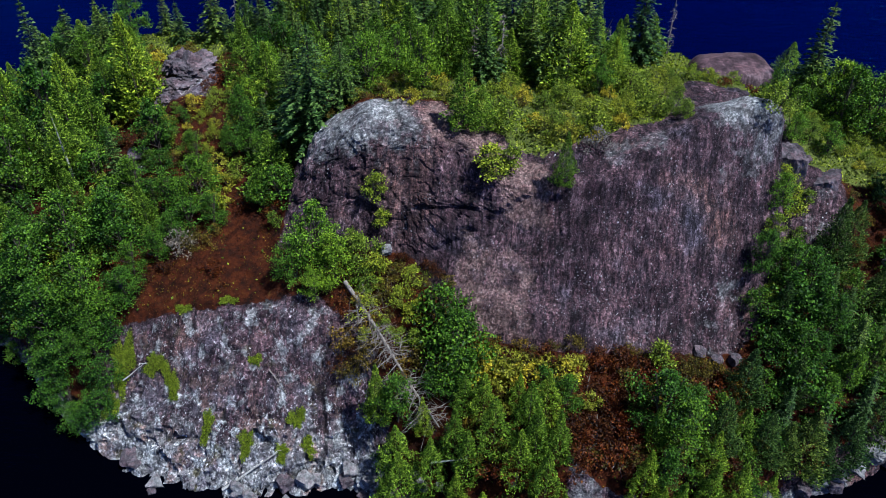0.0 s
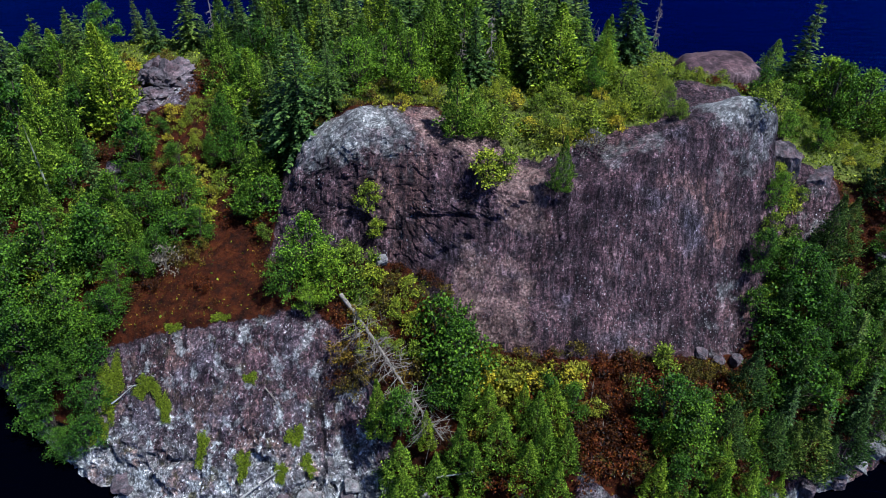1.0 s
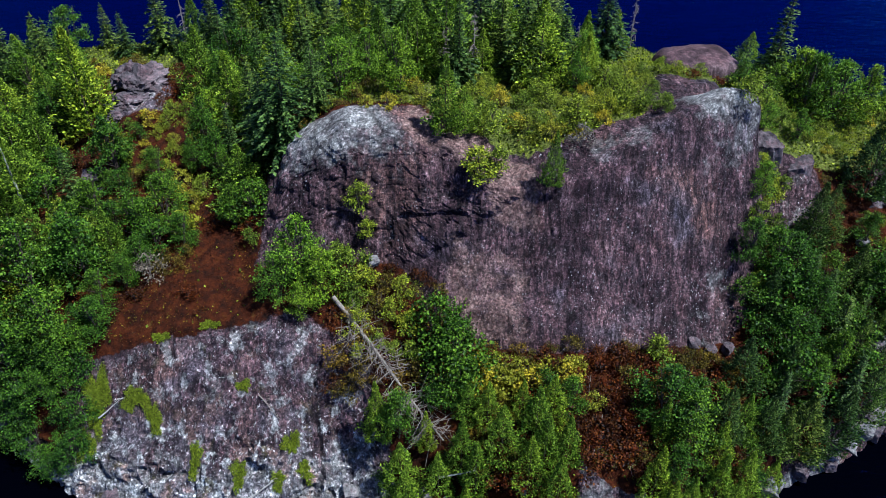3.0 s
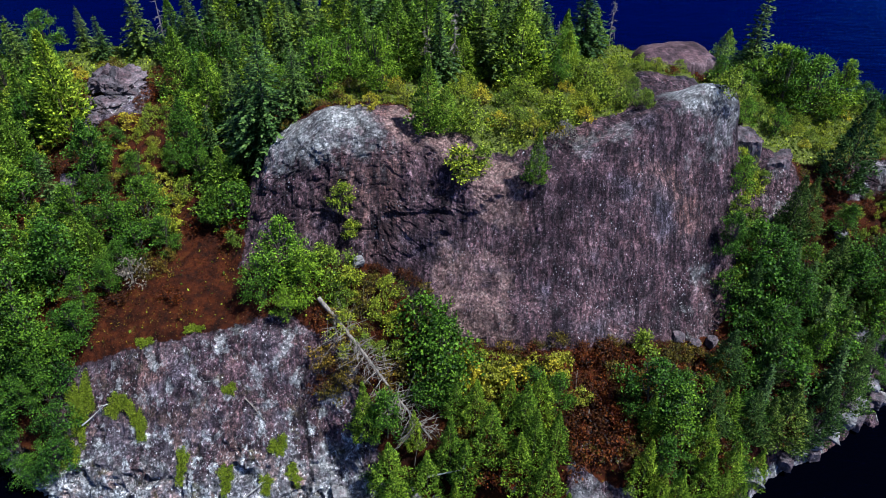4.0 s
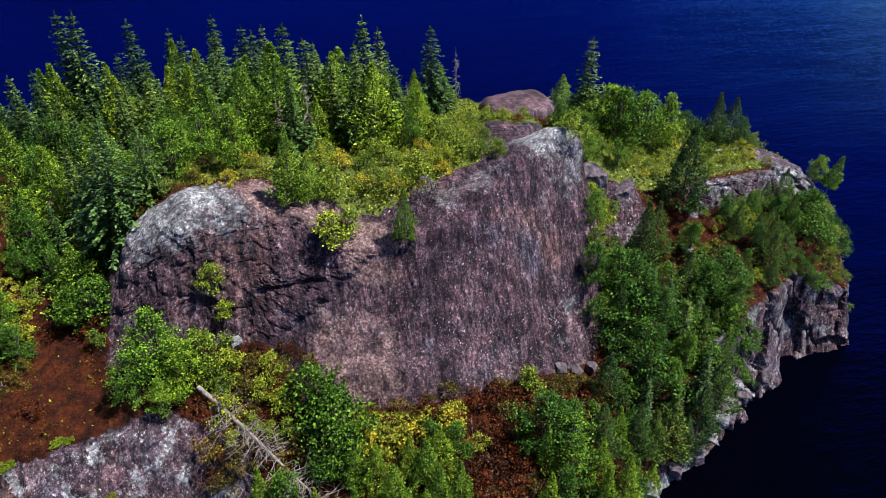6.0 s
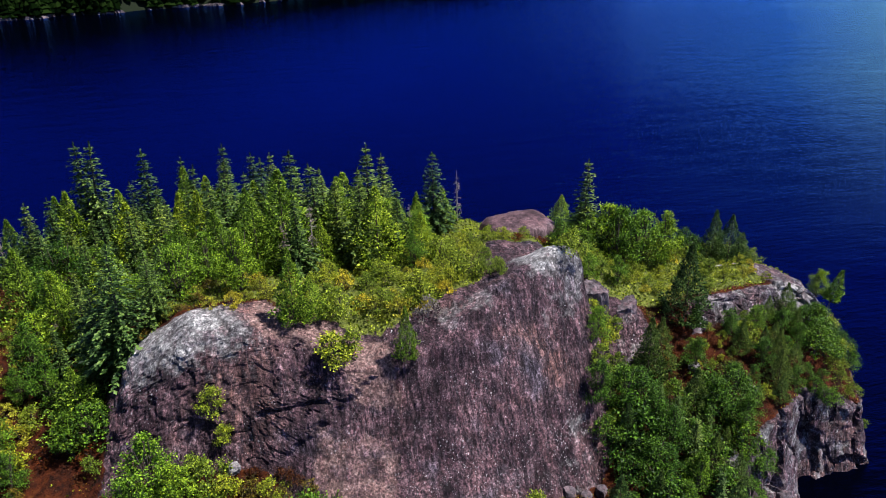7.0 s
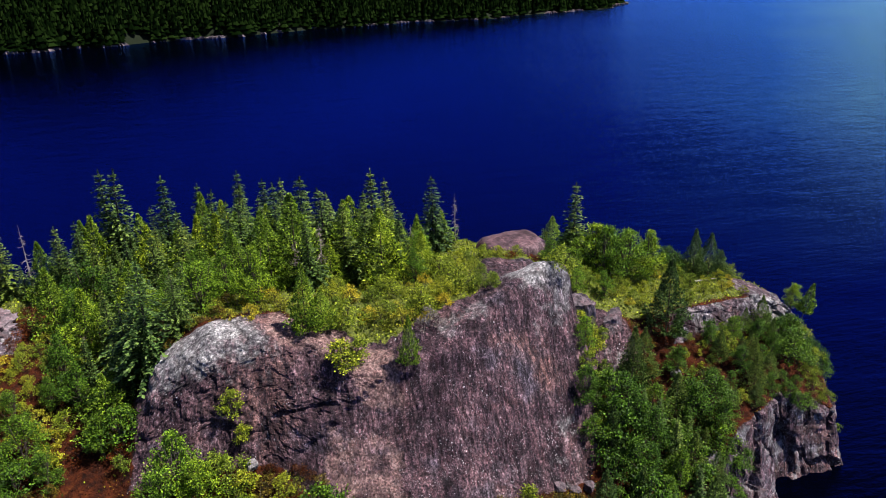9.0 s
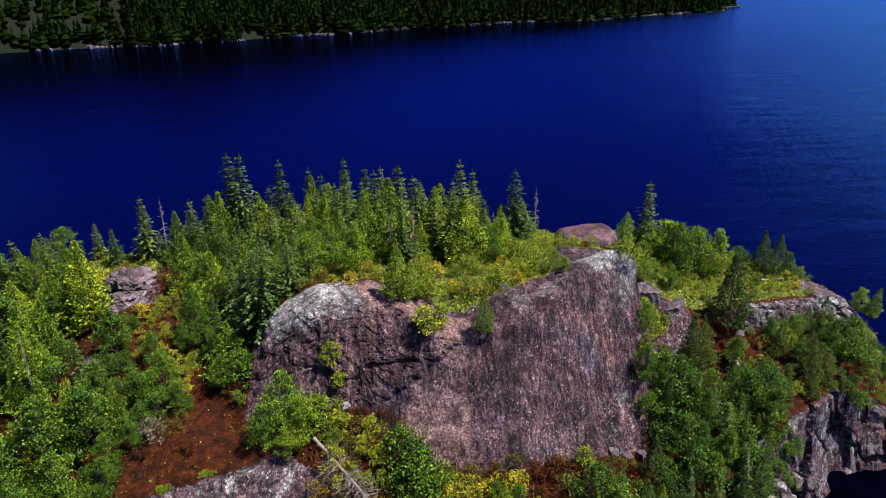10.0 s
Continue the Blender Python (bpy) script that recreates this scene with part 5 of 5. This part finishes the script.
for x, y, size, sink, turn, flat in ((-24.6, 48.6, 2.0, 1.0, 30, 0.7), (-24.0, 50.2, 2.4, 0.75, 75, 0.8), (-25.3, 51.6, 1.9, 0.6, 10, 0.9), (-23.4, 51.8, 1.6, 0.7, 140, 0.8), (-24.9, 47.0, 1.2, 0.9, 50, 0.8)):
    rock(x, y, size, "crag", "rough grey outcrop block in red heath", sink, turn, flat, 1.2)
rock(23.2, 35.2, 0.6, "pale", "pale stone in the gully")
rock(26.2, 33.0, 0.6, "pale", "pale stone in the gully")
for x, y, size in ((11.4, 29.0, 0.5), (12.4, 28.9, 0.55), (13.5, 29.2, 0.5)):
    rock(x, y, size, "granite", "whitish broken block at the cliff foot", 0.8, None, 1.3)
for x, y, size, flat in ((19.6, 25.9, 0.8, 0.8), (20.6, 26.4, 1.0, 0.8), (21.6, 27.0, 1.1, 0.7), (22.5, 27.6, 1.0, 0.9), (23.6, 28.6, 0.8, 0.9), (23.0, 30.2, 0.9, 0.7)):
    rock(x, y, size, "pale", "pale granite ledge above the water", 0.35, None, flat, 1.3)
rr = np.random.default_rng(9)
for k in range(20):                                    # the broken shore under the outcrop
    x = rr.uniform(-27, -5)
    y = np.interp(x, STATION, SHORE_Y) + rr.uniform(-0.4, 0.5)
    rock(x, y, rr.uniform(0.3, 0.8), "pale" if rr.random() < 0.6 else "granite", "weathered pale shore rock at the waterline", 0.6)
for k in range(14):                                    # the eastern shore
    x = rr.uniform(14, 30)
    y = np.interp(x, STATION, SHORE_Y) + rr.uniform(-0.3, 0.5)
    rock(x, y, rr.uniform(0.4, 1.0), "pale" if rr.random() < 0.4 else "granite", "grey shore rock at the waterline", 0.5, None, 1.2)
for k in range(8):
    x = rr.uniform(-6, 12)
    y = np.interp(x, STATION, SHORE_Y) + rr.uniform(0.3, 2.2)
    rock(x, y, rr.uniform(0.35, 0.8), "pale", "pale rock among shore trees", 0.5)

# ---------------------------------------------------------------- moss cushions on the outcrop
def cushion(x, y, long, wide, turn, seed):
    """Tufts of a moss cushion draped over the rock: places, ways and sizes."""
    r = np.random.default_rng(seed)
    n = int(15000 * long * wide + 900)
    u = r.uniform(-1, 1, size=(n, 2))
    ring = np.arctan2(u[:, 1], u[:, 0])
    edge = 0.78 + 0.22 * np.sin(2 * ring + seed) + 0.18 * np.sin(3 * ring + 2.3 * seed) + 0.14 * np.sin(7 * ring + seed)
    u = u[np.hypot(u[:, 0], u[:, 1]) < edge * r.uniform(0.7, 1.15, n)] * np.array([long, wide])
    t = radians(turn)
    xy = np.stack([x + u[:, 0] * math.cos(t) - u[:, 1] * math.sin(t), y + u[:, 0] * math.sin(t) + u[:, 1] * math.cos(t)], 1)
    zz = np.array([height(a, b) for a, b in xy])
    at = np.column_stack([xy, zz + r.uniform(-0.02, 0.07, len(xy))])
    way = r.normal(size=at.shape) * 0.6 + np.array([0, -0.3, 0.2])
    return at, way, r.uniform(0.04, 0.085, len(at))


got = [cushion(x, y, a, b, t, 400 + k) for k, (x, y, a, b, t) in enumerate([
    (-21.5, 27.8, 1.6, 0.8, -70), (-22.1, 26.2, 1.0, 0.6, -70), (-19.3, 27.4, 0.8, 0.5, -20), (-18.2, 26.7, 0.9, 0.5, -60), (-15.8, 24.9, 0.7, 0.45, 80), (-10.7, 25.5, 0.55, 0.45, 60),
    (-10.0, 24.6, 0.5, 0.4, 0), (-11.4, 24.1, 0.5, 0.35, 0), (-13.5, 24.4, 0.6, 0.4, 40), (-13.2, 27.3, 0.4, 0.3, 0), (-17.9, 29.6, 0.5, 0.3, 0), (-15.2, 29.9, 0.6, 0.3, 10)])]
me = quick("moss", *sprays(np.random.default_rng(3), *(np.concatenate(v) for v in zip(*got)), 0.4, 0.2, 0.6), MAT["moss"])
tagged(new("moss", me), "bright yellow-green moss cushions on the bare outcrop", "moss", kind="stuff")


# ---------------------------------------------------------------- low cover of the ground
def ground_cover(name, key, count, want, seed, small, large, label, category):
    """Small tufts wherever want() of soil, green and the place is true."""
    r = np.random.default_rng(seed)
    rows, cols = SOIL.shape
    i, j = r.integers(0, rows - 1, count * 6), r.integers(0, cols - 1, count * 6)
    at = SHEET[i, j]
    area = np.linalg.norm(SHEET[i + 1, j] - SHEET[i, j], axis=1) / 0.25
    keep = (r.uniform(0, 1, len(i)) < area) & want(SOIL[i, j] + r.normal(size=len(i)) * 0.12, GREEN[i, j] + r.normal(size=len(i)) * 0.22, at)
    at = at[keep][:count] + r.normal(size=(min(count, int(keep.sum())), 3)) * np.array([0.1, 0.1, 0.03])
    way = r.normal(size=at.shape) * 0.6 + np.array([0, 0, 0.6])
    me = quick(name, *sprays(r, at, way, r.uniform(small, large, len(at)), 0.36, 0.3), MAT[key])
    tagged(new(name, me), label, category, kind="stuff")


ground_cover("heath", "rust", 80000, lambda s, g, p: (s > 0.62) & (g < 0.5) & (p[:, 2] > 1.2) & (p[:, 1] < 58), 501, 0.05, 0.12, "low rusty brown heath and blueberry cover", "heath")
ground_cover("heath", "olive", 30000, lambda s, g, p: (s > 0.62) & (g < 0.5) & (p[:, 2] > 1.2) & (p[:, 1] < 58) & (fbm(p * 0.45, 91, 3) > 0.05), 504, 0.06, 0.14, "low olive-brown heath patches", "heath")
ground_cover("undergrowth", "shrub", 46000, lambda s, g, p: (s > 0.62) & (g > 0.42) & (p[:, 2] > 1.2), 502, 0.09, 0.24, "low green and yellow undergrowth", "undergrowth")
ground_cover("turf", "moss", 16000, lambda s, g, p: (s > 0.5) & (g > 0.35) & (p[:, 2] > 1.2), 503, 0.08, 0.18, "yellow-green mossy turf", "turf")


# ---------------------------------------------------------------- the far shore
def far_shore():
    r = np.random.default_rng(77)
    us = np.linspace(0, 1, 90)
    line = np.stack([np.interp(us, (0, 0.35, 0.5, 0.62, 0.74, 0.84, 0.93, 1), (-900, -126, -76, 16, 120, 208, 338, 420)),
                     np.interp(us, (0, 0.35, 0.5, 0.62, 0.74, 0.84, 0.93, 1), (300, 455, 476, 513, 560, 566, 632, 720))], 1)
    line[:, 1] += 5 * np.sin(us * 60) + 3 * np.sin(us * 133 + 1)
    back = np.linspace(0, 1, 26)
    p = np.zeros((26, 90, 3))
    for i, f in enumerate(back):
        rise = 92 * (f ** 0.6) * np.clip((1.0 - us) * 2.0, 0, 1)
        p[i, :, 0] = line[:, 0] - 60 * f
        p[i, :, 1] = line[:, 1] + 330 * f
        p[i, :, 2] = rise - 0.4 * (i == 0)
    p[..., 2] += 5 * fbm(p * 0.02, 3, 3) * np.clip(back * 3, 0, 1)[:, None]
    k = np.arange(26 * 90).reshape(26, 90)
    quads = np.stack([k[:-1, :-1], k[:-1, 1:], k[1:, 1:], k[1:, :-1]], -1).reshape(-1, 4)
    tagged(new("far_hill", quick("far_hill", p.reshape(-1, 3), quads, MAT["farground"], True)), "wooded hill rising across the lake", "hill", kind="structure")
    verts, faces = [], []
    for n in range(9000):
        f, u = r.uniform(0, 1) ** 1.45, r.uniform(0.2, 0.995)
        i, j = f * 24, u * 88
        a, b = int(i), int(j)
        c = p[a, b] * (1 - (i - a)) + p[a + 1, b] * (i - a)
        c = c + (p[a, b + 1] - p[a, b]) * (j - b)
        if c[2] < 0.2:
            continue
        tall, wide = r.uniform(8, 15), r.uniform(2.4, 4.4)
        for tier in range(4):
            base = len(verts)
            z0, z1, w = tall * (0.08 + 0.22 * tier), tall * (0.42 + 0.2 * tier if tier < 3 else 1), wide * (1 - 0.24 * tier)
            turn = r.uniform(0, 6.28)
            for s in range(6):
                t = turn + s * 1.0472
                ww = w * r.uniform(0.65, 1.2)
                verts.append(c + (ww * math.cos(t), ww * math.sin(t), z0 + r.uniform(-0.6, 0.6)))
            verts.append(c + (r.normal() * 0.2, r.normal() * 0.2, z1))
            for s in range(6):
                faces.append((base + s, base + (s + 1) % 6, base + 6))
    me = bpy.data.meshes.new("far_woods")
    me.from_pydata([tuple(v) for v in verts], [], faces)
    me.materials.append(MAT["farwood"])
    tagged(new("far_woods", me), "dark conifer forest along the far shore", "forest", kind="stuff")
    verts, faces = [], []
    for n in range(420):
        u = r.uniform(0.15, 0.99)
        b = int(u * 88)
        if math.sin(b * 0.9) + math.sin(b * 0.37 + 2) < 0.1 and r.random() < 0.85:
            continue
        c = p[0, b] + (p[0, b + 1] - p[0, b]) * (u * 88 - b)
        s = r.uniform(0.6, 2.4)
        base = len(verts)
        for t in range(6):
            a = t * 1.047 + r.uniform(-0.3, 0.3)
            verts.append((c[0] + 1.6 * s * math.cos(a), c[1] + r.uniform(-1, 4) + s * math.sin(a), -0.2))
        for t in range(6):
            v = verts[base + t]
            verts.append((c[0] + (v[0] - c[0]) * 0.6, v[1], s * r.uniform(0.4, 0.9)))
        faces.append(tuple(range(base + 6, base + 12)))
        for t in range(6):
            faces.append((base + t, base + (t + 1) % 6, base + 6 + (t + 1) % 6, base + 6 + t))
    me = bpy.data.meshes.new("far_rocks")
    me.from_pydata(verts, [], faces)
    me.materials.append(MAT["granite"])
    tagged(new("far_rocks", me), "pale rocks along the far waterline", "rocks", kind="stuff")


far_shore()
